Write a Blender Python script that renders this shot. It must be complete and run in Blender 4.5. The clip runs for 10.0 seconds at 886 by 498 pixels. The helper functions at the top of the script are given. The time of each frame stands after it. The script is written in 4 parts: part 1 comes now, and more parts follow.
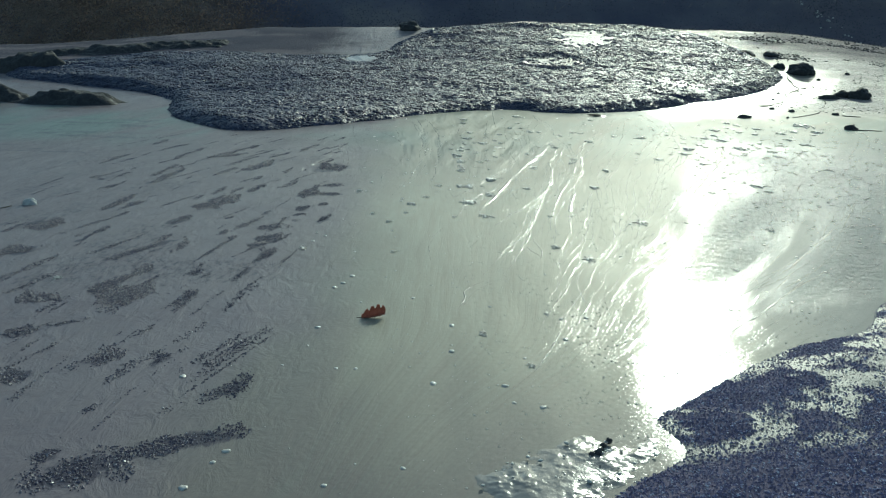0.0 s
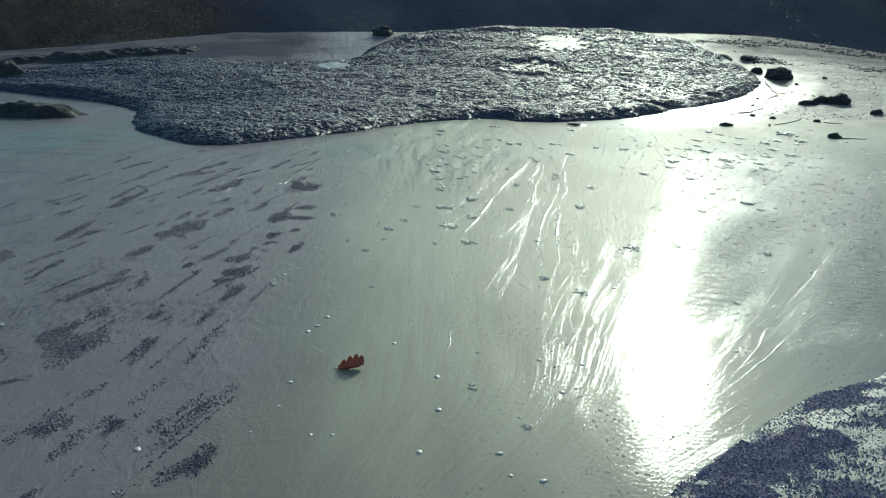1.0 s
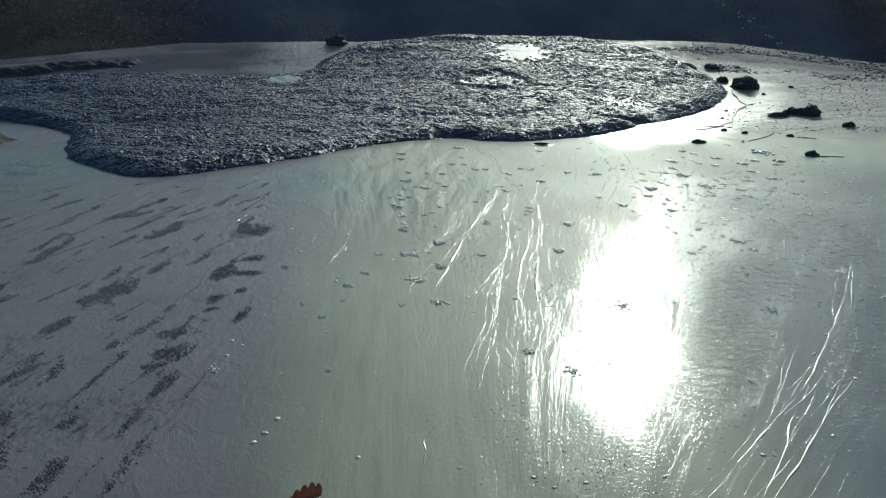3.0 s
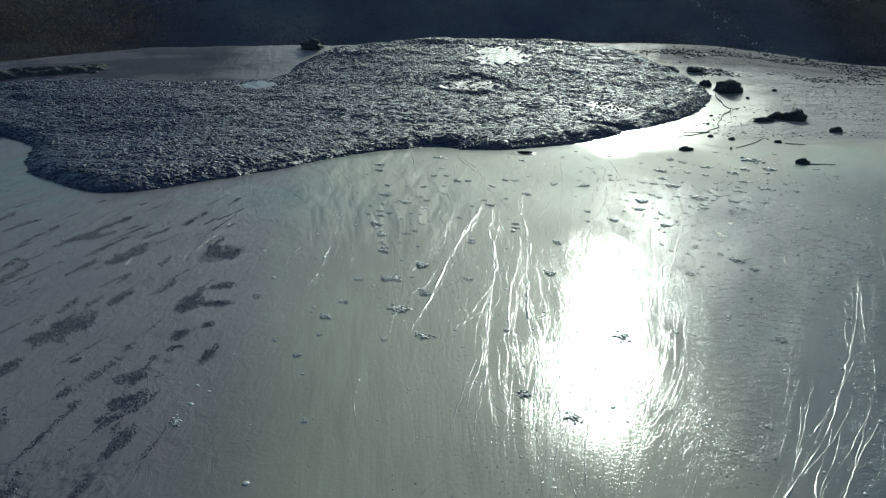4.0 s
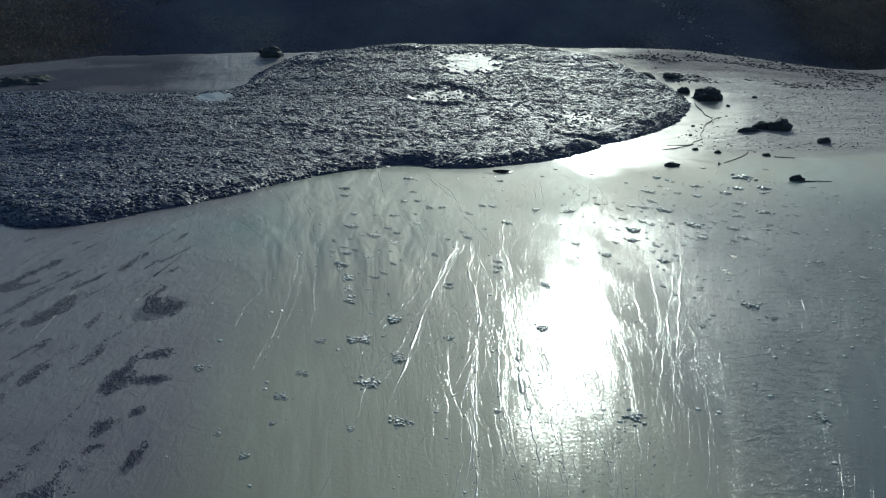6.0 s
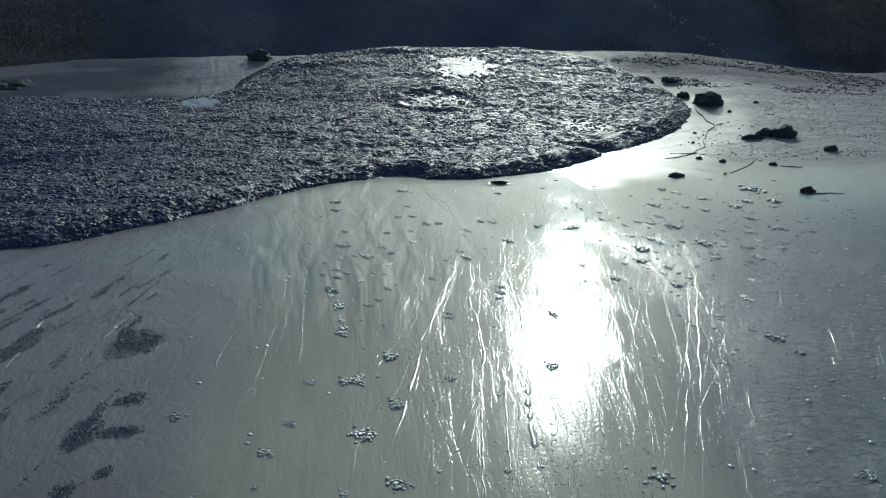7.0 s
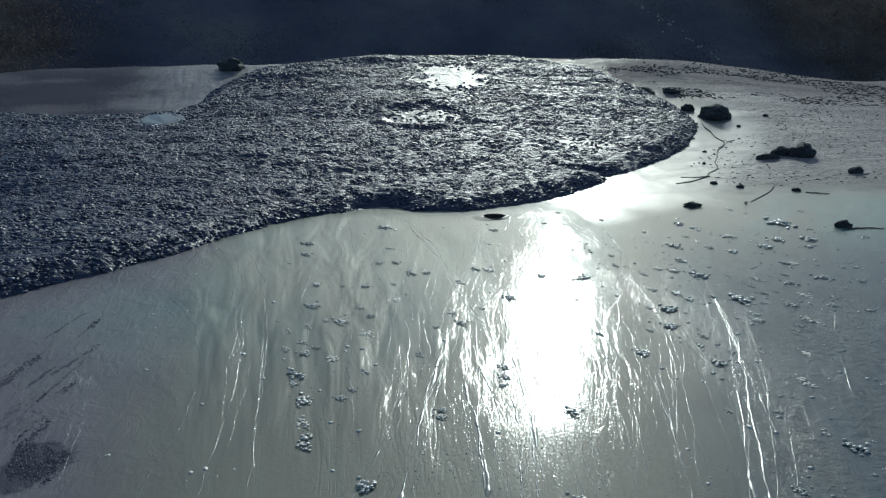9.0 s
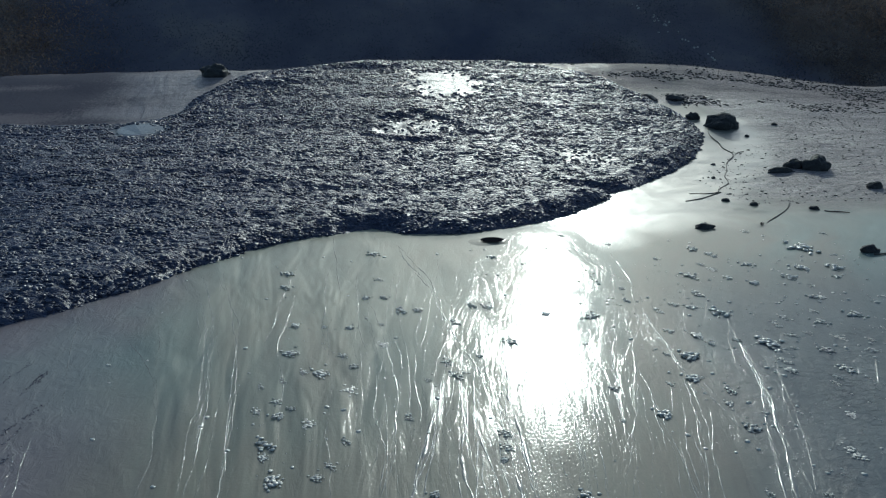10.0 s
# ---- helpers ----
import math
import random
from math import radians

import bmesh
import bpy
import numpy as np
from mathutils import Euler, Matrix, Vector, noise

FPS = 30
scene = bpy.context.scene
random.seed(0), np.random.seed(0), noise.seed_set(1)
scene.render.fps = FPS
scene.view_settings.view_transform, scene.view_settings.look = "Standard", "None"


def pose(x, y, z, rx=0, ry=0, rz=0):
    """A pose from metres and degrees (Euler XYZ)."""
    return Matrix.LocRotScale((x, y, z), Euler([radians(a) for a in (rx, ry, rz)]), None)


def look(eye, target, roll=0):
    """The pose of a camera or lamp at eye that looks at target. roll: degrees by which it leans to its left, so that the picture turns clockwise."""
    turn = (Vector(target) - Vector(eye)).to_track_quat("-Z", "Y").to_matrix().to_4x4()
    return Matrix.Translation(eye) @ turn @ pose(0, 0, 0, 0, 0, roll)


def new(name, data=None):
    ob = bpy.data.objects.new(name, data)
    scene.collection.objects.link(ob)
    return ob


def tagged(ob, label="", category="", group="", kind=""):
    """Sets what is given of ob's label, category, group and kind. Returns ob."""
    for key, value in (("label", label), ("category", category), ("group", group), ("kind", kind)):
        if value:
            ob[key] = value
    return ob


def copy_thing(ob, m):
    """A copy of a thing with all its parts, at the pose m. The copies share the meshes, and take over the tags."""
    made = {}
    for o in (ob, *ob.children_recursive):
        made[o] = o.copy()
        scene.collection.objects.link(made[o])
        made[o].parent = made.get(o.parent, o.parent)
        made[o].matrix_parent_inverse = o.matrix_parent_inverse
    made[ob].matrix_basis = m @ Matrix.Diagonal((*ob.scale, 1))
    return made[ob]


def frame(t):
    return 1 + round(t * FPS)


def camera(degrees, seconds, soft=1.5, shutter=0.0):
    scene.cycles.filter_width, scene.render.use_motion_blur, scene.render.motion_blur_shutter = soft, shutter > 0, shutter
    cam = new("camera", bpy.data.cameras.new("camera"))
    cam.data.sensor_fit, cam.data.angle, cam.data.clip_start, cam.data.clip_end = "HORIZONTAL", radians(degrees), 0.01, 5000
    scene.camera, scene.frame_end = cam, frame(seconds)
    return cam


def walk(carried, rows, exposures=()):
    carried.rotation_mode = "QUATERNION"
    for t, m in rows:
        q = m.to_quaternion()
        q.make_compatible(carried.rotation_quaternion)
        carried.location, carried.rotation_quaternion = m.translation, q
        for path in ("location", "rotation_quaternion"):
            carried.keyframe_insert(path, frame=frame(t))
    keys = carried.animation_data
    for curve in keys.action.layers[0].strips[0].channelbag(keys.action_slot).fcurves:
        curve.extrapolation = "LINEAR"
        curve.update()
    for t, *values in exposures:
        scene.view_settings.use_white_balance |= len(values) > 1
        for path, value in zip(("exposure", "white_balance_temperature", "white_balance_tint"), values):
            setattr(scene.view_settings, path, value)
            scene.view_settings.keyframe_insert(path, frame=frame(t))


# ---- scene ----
# ---------- camera ----------
cam = camera(56.1, 10.0, soft=1.2)
PATH = [
    (0, (0.085, -0.086, 1.211), (0.069, 1.831, 0.644), 1.1),
    (0.5, (0.062, 0.069, 1.244), (0.079, 1.987, 0.678), 1.0),
    (1, (0.049, 0.23, 1.282), (0.094, 2.148, 0.716), 0.9),
    (1.5, (0.044, 0.388, 1.325), (0.115, 2.305, 0.759), 0.9),
    (2, (0.04, 0.526, 1.359), (0.135, 2.442, 0.794), 0.8),
    (2.5, (0.03, 0.678, 1.393), (0.149, 2.593, 0.828), 0.7),
    (4, (0.015, 1.182, 1.453), (0.212, 3.091, 0.89), 0.5),
    (4.5, (0.029, 1.356, 1.475), (0.251, 3.262, 0.912), 0.5),
    (5, (0.038, 1.527, 1.496), (0.283, 3.431, 0.934), 0.3),
    (6.5, (0.054, 2.046, 1.536), (0.339, 3.945, 0.974), 0.3),
    (7, (0.059, 2.242, 1.557), (0.355, 4.138, 0.995), 0.3),
    (7.5, (0.077, 2.457, 1.575), (0.382, 4.352, 1.011), 0.3),
    (8, (0.108, 2.707, 1.597), (0.422, 4.6, 1.034), 0.3),
    (8.5, (0.142, 2.914, 1.608), (0.463, 4.807, 1.047), 0.3),
    (9, (0.188, 3.189, 1.629), (0.518, 5.08, 1.068), 0.3),
    (9.5, (0.235, 3.427, 1.655), (0.571, 5.317, 1.092), 0.3),
    (10, (0.289, 3.731, 1.679), (0.632, 5.62, 1.117), 0.3),
]
walk(cam, [(t, look(eye, target, roll)) for t, eye, target, roll in PATH],
     [(0.0, 0.06, 5850, -14), (2.5, -0.24, 5720, -11), (5.0, -0.5, 5570, -8), (8.0, -0.5, 5480, -4), (10.0, -0.41, 5510, -3)])

# ---------- sky and sun ----------
SUN_EL, SUN_AZ = 22.6, 17.6          # degrees above the horizon; clockwise from +y
world = bpy.data.worlds.new("sky")
scene.world = world
world.use_nodes = True
wn = world.node_tree
sky = wn.nodes.new("ShaderNodeTexSky")
sky.sky_type, sky.sun_disc = "NISHITA", False
sky.dust_density, sky.ozone_density, sky.air_density = 1.0, 0.7, 1.0
sky.sun_elevation, sky.sun_rotation = radians(SUN_EL), radians(SUN_AZ)
wn.links.new(sky.outputs[0], wn.nodes["Background"].inputs[0])
wn.nodes["Background"].inputs[1].default_value = 0.105
sun_data = bpy.data.lights.new("sun", "SUN")
sun_data.energy, sun_data.angle, sun_data.color = 2.3, radians(0.53), (1.0, 0.93, 0.8)
sun = new("sun", sun_data)
to_sun = Vector((math.sin(radians(SUN_AZ)) * math.cos(radians(SUN_EL)), math.cos(radians(SUN_AZ)) * math.cos(radians(SUN_EL)), math.sin(radians(SUN_EL))))
sun.matrix_world = look(to_sun * 100, (0, 0, 0))


# ---------- materials ----------
class Mat:
    """A small builder for node materials in world or object metres."""

    def __init__(self, name):
        self.m = bpy.data.materials.new(name)
        self.m.use_nodes = True
        self.t = self.m.node_tree
        self.bsdf = self.t.nodes["Principled BSDF"]
        self.geo = self.t.nodes.new("ShaderNodeNewGeometry")

    def link(self, a, b):
        self.t.links.new(a, b)

    def coords(self, scale=(1, 1, 1), turn=0.0, obj=False):
        mp = self.t.nodes.new("ShaderNodeMapping")
        if obj:
            src = self.t.nodes.new("ShaderNodeTexCoord").outputs["Object"]
        else:
            src = self.geo.outputs["Position"]
        self.link(src, mp.inputs["Vector"])
        mp.inputs["Scale"].default_value = scale
        mp.inputs["Rotation"].default_value = (0, 0, radians(turn))
        return mp.outputs[0]

    def noise(self, scale, detail=4, rough=0.55, vec=None, distort=0.0):
        n = self.t.nodes.new("ShaderNodeTexNoise")
        n.inputs["Scale"].default_value, n.inputs["Detail"].default_value = scale, detail
        n.inputs["Roughness"].default_value, n.inputs["Distortion"].default_value = rough, distort
        self.link(vec if vec else self.coords(), n.inputs["Vector"])
        return n.outputs["Fac"]

    def ramp(self, fac, *stops):
        r = self.t.nodes.new("ShaderNodeValToRGB")
        e = r.color_ramp.elements
        while len(e) < len(stops):
            e.new(0.5)
        for el, (p, c) in zip(e, stops):
            el.position = p
            el.color = (*c, 1) if isinstance(c, tuple) else (c, c, c, 1)
        self.link(fac, r.inputs[0])
        return r.outputs[0]

    def mix(self, fac, a, b, mode="MIX"):
        x = self.t.nodes.new("ShaderNodeMix")
        x.data_type, x.blend_type = "RGBA", mode
        for sock, v in ((x.inputs[0], fac), (x.inputs[6], a), (x.inputs[7], b)):
            if isinstance(v, (int, float)):
                sock.default_value = v if sock.type == "VALUE" else (v, v, v, 1)
            elif isinstance(v, tuple):
                sock.default_value = (*v, 1)
            else:
                self.link(v, sock)
        return x.outputs[2]

    def attr(self, name):
        a = self.t.nodes.new("ShaderNodeAttribute")
        a.attribute_name = name
        return a.outputs["Fac"]

    def rand(self):
        return self.t.nodes.new("ShaderNodeObjectInfo").outputs["Random"]

    def island(self):
        return self.geo.outputs["Random Per Island"]

    def bump(self, height, dist, strength=1.0, prev=None):
        b = self.t.nodes.new("ShaderNodeBump")
        b.inputs["Strength"].default_value, b.inputs["Distance"].default_value = strength, dist
        self.link(height, b.inputs["Height"])
        if prev:
            self.link(prev, b.inputs["Normal"])
        return b.outputs[0]

    def done(self, color, rough, normal=None, spec=0.5, **more):
        for key, v in (("Base Color", color), ("Roughness", rough), ("Normal", normal), ("Specular IOR Level", spec), *more.items()):
            s = self.bsdf.inputs[key]
            if v is None:
                continue
            if isinstance(v, (int, float)):
                s.default_value = v
            elif isinstance(v, tuple):
                s.default_value = (*v, 1)
            else:
                self.link(v, s)
        return self.m


def mud_material():
    m = Mat("wet_silt")
    com = m.t.nodes.new("ShaderNodeCombineXYZ")
    m.link(m.attr("across"), com.inputs[0])
    m.link(m.attr("along"), com.inputs[1])
    flow = com.outputs[0]
    big = m.noise(0.9, 4, 0.55, m.coords((1, 0.6, 1), 20))
    streak = m.noise(7.0, 6, 0.6, flow, 0.3)
    fine = m.noise(90, 4, 0.6)
    col = m.ramp(big, (0.3, (0.18, 0.158, 0.121)), (0.7, (0.242, 0.218, 0.168)))
    col = m.mix(m.ramp(streak, (0.35, 0.0), (0.7, 0.8)), col, (0.205, 0.212, 0.158))
    col = m.mix(m.ramp(fine, (0.4, 0.0), (0.75, 0.25)), col, (0.11, 0.10, 0.10))
    col = m.mix(m.attr("violet"), col, m.ramp(streak, (0.3, (0.186, 0.15, 0.18)), (0.7, (0.236, 0.194, 0.214))))
    col = m.mix(m.attr("teal"), col, m.ramp(streak, (0.3, (0.13, 0.21, 0.188)), (0.7, (0.19, 0.275, 0.242))))
    col = m.mix(m.attr("slate"), col, m.ramp(streak, (0.3, (0.118, 0.138, 0.152)), (0.7, (0.185, 0.206, 0.208))))
    # paler middle silt: reflected sky glow put into the base colour
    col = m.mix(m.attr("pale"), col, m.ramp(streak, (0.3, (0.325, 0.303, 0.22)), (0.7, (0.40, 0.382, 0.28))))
    add = m.t.nodes.new("ShaderNodeMath")
    add.operation = "ADD"
    m.link(m.attr("dark"), add.inputs[0])
    m.link(m.ramp(m.noise(38, 6, 0.72, m.coords((1, 0.45, 1), -14)), (0.3, 0.0), (0.7, 0.6)), add.inputs[1])
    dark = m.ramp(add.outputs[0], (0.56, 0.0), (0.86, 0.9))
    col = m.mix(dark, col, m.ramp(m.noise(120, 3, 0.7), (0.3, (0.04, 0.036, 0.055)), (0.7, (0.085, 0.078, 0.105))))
    dry = m.attr("dry")
    col = m.mix(dry, col, m.ramp(m.noise(1.6, 8, 0.72, m.coords((0.6, 2.2, 1), 6)), (0.34, (0.26, 0.21, 0.205)), (0.5, (0.46, 0.38, 0.355)), (0.64, (0.62, 0.52, 0.475))))
    col = m.mix(dry, col, m.mix(m.ramp(m.noise(26, 5, 0.75, m.coords((0.6, 1.5, 1), 6)), (0.45, 0.0), (0.6, 0.7)), col, (0.09, 0.08, 0.088)))
    col = m.mix(dry, col, m.mix(m.ramp(m.noise(48, 3, 0.7, m.coords((0.7, 1.2, 1), 6)), (0.44, 0.0), (0.58, 0.75)), col, (0.13, 0.105, 0.115)))
    hill = m.attr("hill")
    # the far hill's navy shade is mixed into its ground colour
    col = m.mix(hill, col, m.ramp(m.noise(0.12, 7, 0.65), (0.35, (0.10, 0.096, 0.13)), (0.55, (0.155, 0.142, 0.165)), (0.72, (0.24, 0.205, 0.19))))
    col = m.mix(m.attr("brown"), col, m.ramp(m.noise(0.5, 6, 0.7), (0.35, (0.16, 0.128, 0.11)), (0.65, (0.33, 0.26, 0.21))))
    rough = m.mix(dry, m.ramp(big, (0.3, 0.56), (0.75, 0.66)), 0.6)
    sheen = m.attr("sheen")
    rough = m.mix(sheen, rough, 0.45)
    rough = m.mix(hill, rough, 0.95)
    rough = m.mix(m.attr("dull"), rough, 0.9)
    film = m.mix(dry, 0.52, 0.12)
    film = m.mix(sheen, film, 0.8)
    film = m.mix(hill, film, 0.0)
    film = m.mix(m.attr("slate"), film, 0.32)
    dull = m.attr("dull")
    film = m.mix(dull, film, 0.03)
    film = m.mix(dark, film, 0.12)
    cut = m.t.nodes.new("ShaderNodeMath")
    cut.operation = "ABSOLUTE"
    sub = m.t.nodes.new("ShaderNodeMath")
    sub.operation = "SUBTRACT"
    sub.inputs[1].default_value = 0.5
    m.link(m.noise(5.0, 5, 0.6, flow, 0.6), sub.inputs[0])
    m.link(sub.outputs[0], cut.inputs[0])
    relief = m.attr("relief")
    n = m.bump(m.mix(relief, 0.5, m.ramp(cut.outputs[0], (0.0, 0.0), (0.06, 1.0))), 0.0022, 0.26)
    n = m.bump(m.mix(relief, 0.5, m.noise(20, 5, 0.6, flow, 1.2)), 0.0021, 0.26, n)
    n = m.bump(m.noise(50, 4, 0.6), 0.0022, 0.42, n)
    n = m.bump(m.mix(m.attr("crinkle"), 0.5, m.noise(13, 6, 0.65, m.coords((1.0, 0.55, 1), -12), 0.7)), 0.017, 0.55, n)
    n = m.bump(m.mix(dry, 0.5, m.noise(9, 7, 0.7, m.coords((0.5, 1.2, 1)))), 0.05, 0.7, n)
    n = m.bump(m.mix(m.attr("ripple"), 0.5, m.noise(17, 6, 0.7, m.coords((1.0, 1.3, 1), 25), 0.6)), 0.022, 0.7, n)
    n = m.bump(m.mix(m.attr("fold"), 0.5, m.noise(4.5, 2, 0.4, flow, 0.5)), 0.032, 0.75, n)
    mat = m.done(col, rough, n, m.mix(dull, m.mix(hill, m.mix(dry, m.mix(m.attr("slate"), m.mix(sheen, 0.2, 1.0), 0.12), 0.4), 0.0), 0.03))
    # a thin film of water over the silt
    water = m.t.nodes.new("ShaderNodeBsdfGlossy")
    water.distribution = "BECKMANN"
    m.link(m.mix(sheen, m.ramp(streak, (0.3, 0.125), (0.75, 0.18)), 0.27), water.inputs["Roughness"])
    m.link(n, water.inputs["Normal"])
    edge = m.t.nodes.new("ShaderNodeFresnel")
    edge.inputs["IOR"].default_value = 1.36
    m.link(n, edge.inputs["Normal"])
    share = m.t.nodes.new("ShaderNodeMath")
    share.operation = "MULTIPLY"
    m.link(edge.outputs[0], share.inputs[0])
    m.link(film, share.inputs[1])
    both = m.t.nodes.new("ShaderNodeMixShader")
    m.link(share.outputs[0], both.inputs[0])
    m.link(m.bsdf.outputs[0], both.inputs[1])
    m.link(water.outputs[0], both.inputs[2])
    m.link(both.outputs[0], m.t.nodes["Material Output"].inputs["Surface"])
    return mat


def clump_material():
    m = Mat("dark_wet_mud")
    big = m.noise(1.6, 4, 0.5)
    isl = m.island()
    col = m.ramp(isl, (0.0, (0.035, 0.039, 0.07)), (0.75, (0.07, 0.079, 0.13)), (1.0, (0.15, 0.16, 0.22)))
    col = m.mix(m.ramp(big, (0.4, 0.0), (0.7, 0.5)), col, (0.033, 0.034, 0.05))
    n = m.bump(m.noise(55, 3, 0.6), 0.004, 0.6)
    return m.done(col, m.ramp(m.noise(9, 3), (0.3, 0.32), (0.7, 0.46)), n, 0.3)


def grain_material(gain=1.0):
    m = Mat("dark_gravel")
    col = m.ramp(m.island(), (0.0, (0.036 * gain, 0.03 * gain, 0.055 * gain)), (0.7, (0.08 * gain, 0.07 * gain, 0.112 * gain)), (0.86, (0.15 * gain, 0.138 * gain, 0.175 * gain)), (1.0, (0.30 * gain, 0.285 * gain, 0.30 * gain)))
    return m.done(col, m.ramp(m.island(), (0.0, 0.6), (1.0, 0.3)), None, 0.6)


def clod_material():
    m = Mat("grey_mud_clod")
    col = m.ramp(m.noise(60, 4, 0.6), (0.3, (0.46, 0.43, 0.38)), (0.7, (0.68, 0.64, 0.57)))
    return m.done(col, 0.5, m.bump(m.noise(220, 3, 0.6), 0.002, 0.6), 0.5, **{"Coat Weight": 1.0, "Coat Roughness": 0.3})


def rill_material():
    m = Mat("trickle_water_film")
    col = m.ramp(m.noise(14, 4), (0.3, (0.17, 0.17, 0.155)), (0.7, (0.27, 0.265, 0.24)))
    n = m.bump(m.noise(60, 3, 0.6), 0.0025, 0.6)
    return m.done(col, m.ramp(m.noise(25, 3), (0.35, 0.12), (0.65, 0.24)), n, 0.8)


def rock_material():
    m = Mat("dark_rock")
    col = m.ramp(m.noise(12, 5, 0.65), (0.3, (0.022, 0.022, 0.026)), (0.7, (0.052, 0.05, 0.048)))
    return m.done(col, m.ramp(m.noise(30, 3), (0.3, 0.55), (0.7, 0.9)), m.bump(m.noise(28, 6, 0.7), 0.02, 0.9))


def leaf_material():
    m = Mat("dry_oak_leaf")
    v = m.noise(40, 4, 0.6, m.coords(obj=True))
    col = m.ramp(v, (0.3, (0.24, 0.10, 0.06)), (0.55, (0.44, 0.19, 0.115)), (0.75, (0.15, 0.06, 0.04)))
    mat = m.done(col, 0.5, m.bump(v, 0.002, 0.6))
    tr = m.t.nodes.new("ShaderNodeBsdfTranslucent")
    tr.inputs["Color"].default_value = (0.5, 0.185, 0.105, 1)
    mixs = m.t.nodes.new("ShaderNodeMixShader")
    mixs.inputs[0].default_value = 0.35
    m.link(m.bsdf.outputs[0], mixs.inputs[1])
    m.link(tr.outputs[0], mixs.inputs[2])
    m.link(mixs.outputs[0], m.t.nodes["Material Output"].inputs["Surface"])
    return mat


def plain(name, a, b, rough, scale=20, bump=0.004):
    m = Mat(name)
    v = m.noise(scale, 4, 0.6)
    return m.done(m.ramp(v, (0.3, a), (0.7, b)), rough, m.bump(v, bump, 0.6))


BANK_GRAIN = grain_material(3.2)
MUD, CLUMP, GRAIN, CLOD, RILL, ROCK, LEAF = mud_material(), clump_material(), grain_material(1.25), clod_material(), rill_material(), rock_material(), leaf_material()
# near-black and without gloss, for the shaded hole of the vent
VENT_HOLE = plain("vent_hole_black", (0.010, 0.010, 0.013), (0.016, 0.016, 0.02), 0.45, 3, 0.001)
VENT_HOLE.node_tree.nodes["Principled BSDF"].inputs["Specular IOR Level"].default_value = 0.0
STILL = plain("still_pool", (0.05, 0.062, 0.07), (0.07, 0.085, 0.095), 0.15, 3, 0.001)
# leaf colour carries the bluish dark of the shaded slope
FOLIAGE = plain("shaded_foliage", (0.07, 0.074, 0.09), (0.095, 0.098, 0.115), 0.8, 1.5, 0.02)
DRY_BRUSH = plain("brown_dry_brush", (0.14, 0.108, 0.088), (0.2, 0.152, 0.122), 0.9, 1.2, 0.02)
BARK = plain("grey_twig_bark", (0.05, 0.042, 0.035), (0.12, 0.10, 0.085), 0.7, 60, 0.002)
for leafy in (FOLIAGE, DRY_BRUSH):
    tree = leafy.node_tree
    thin, both = tree.nodes.new("ShaderNodeBsdfTranslucent"), tree.nodes.new("ShaderNodeMixShader")
    body = tree.nodes["Principled BSDF"]
    tree.links.new(body.inputs["Base Color"].links[0].from_socket, thin.inputs["Color"])
    tree.links.new(body.outputs[0], both.inputs[1])
    tree.links.new(thin.outputs[0], both.inputs[2])
    tree.links.new(both.outputs[0], tree.nodes["Material Output"].inputs["Surface"])


def crust_material():
    m = Mat("dark_mud_bed")
    calm = m.attr("calm")
    col = m.ramp(m.noise(22, 5, 0.65), (0.3, (0.038, 0.044, 0.08)), (0.7, (0.085, 0.095, 0.152)))
    n = m.bump(m.mix(calm, m.noise(15, 4, 0.55, m.coords((0.75, 1.15, 1), 8), 0.8), 0.5), 0.08, 1.0)
    n = m.bump(m.noise(95, 3, 0.6), 0.003, 0.5, n)
    col = m.mix(calm, col, (0.19, 0.185, 0.17))
    return m.done(col, m.mix(calm, 0.42, 0.38), n, m.mix(calm, 0.22, 0.75))


CRUST_BED = crust_material()
EARTH = plain("drying_earth", (0.035, 0.032, 0.033), (0.085, 0.078, 0.075), 0.7, 25, 0.01)


def bank_material():
    m = Mat("dark_gravel_bed")
    wet = m.ramp(m.noise(140, 4, 0.7), (0.3, 0.0), (0.7, 0.55))
    mask = m.t.nodes.new("ShaderNodeMath")
    mask.operation = "ADD"
    m.link(m.attr("silted"), mask.inputs[0])
    m.link(wet, mask.inputs[1])
    mask = m.ramp(mask.outputs[0], (0.55, 0.0), (0.8, 1.0))
    grit = m.noise(260, 3, 0.7)
    # wet silt is glossier, and its sun glitter is also painted as paler colour
    col = m.mix(mask, m.ramp(grit, (0.3, (0.10, 0.085, 0.135)), (0.7, (0.21, 0.19, 0.26))), m.ramp(grit, (0.3, (0.17, 0.16, 0.15)), (0.7, (0.27, 0.26, 0.24))))
    n = m.bump(grit, 0.004, 0.5)
    return m.done(col, m.mix(mask, 0.9, 0.42), n, m.mix(mask, 0.1, 0.5))


GRAVEL_BED = bank_material()
GRIT = plain("wet_grit", (0.22, 0.21, 0.20), (0.36, 0.35, 0.33), 0.35, 300, 0.001)
CHIP = plain("pale_stone", (0.42, 0.40, 0.37), (0.62, 0.60, 0.56), 0.5, 60, 0.002)


# ---------- shape helpers ----------
def smooth(a, b, x):
    s = np.clip((x - a) / (b - a), 0, 1)
    return s * s * (3 - 2 * s)


_table = np.random.RandomState(7).rand(256, 256)


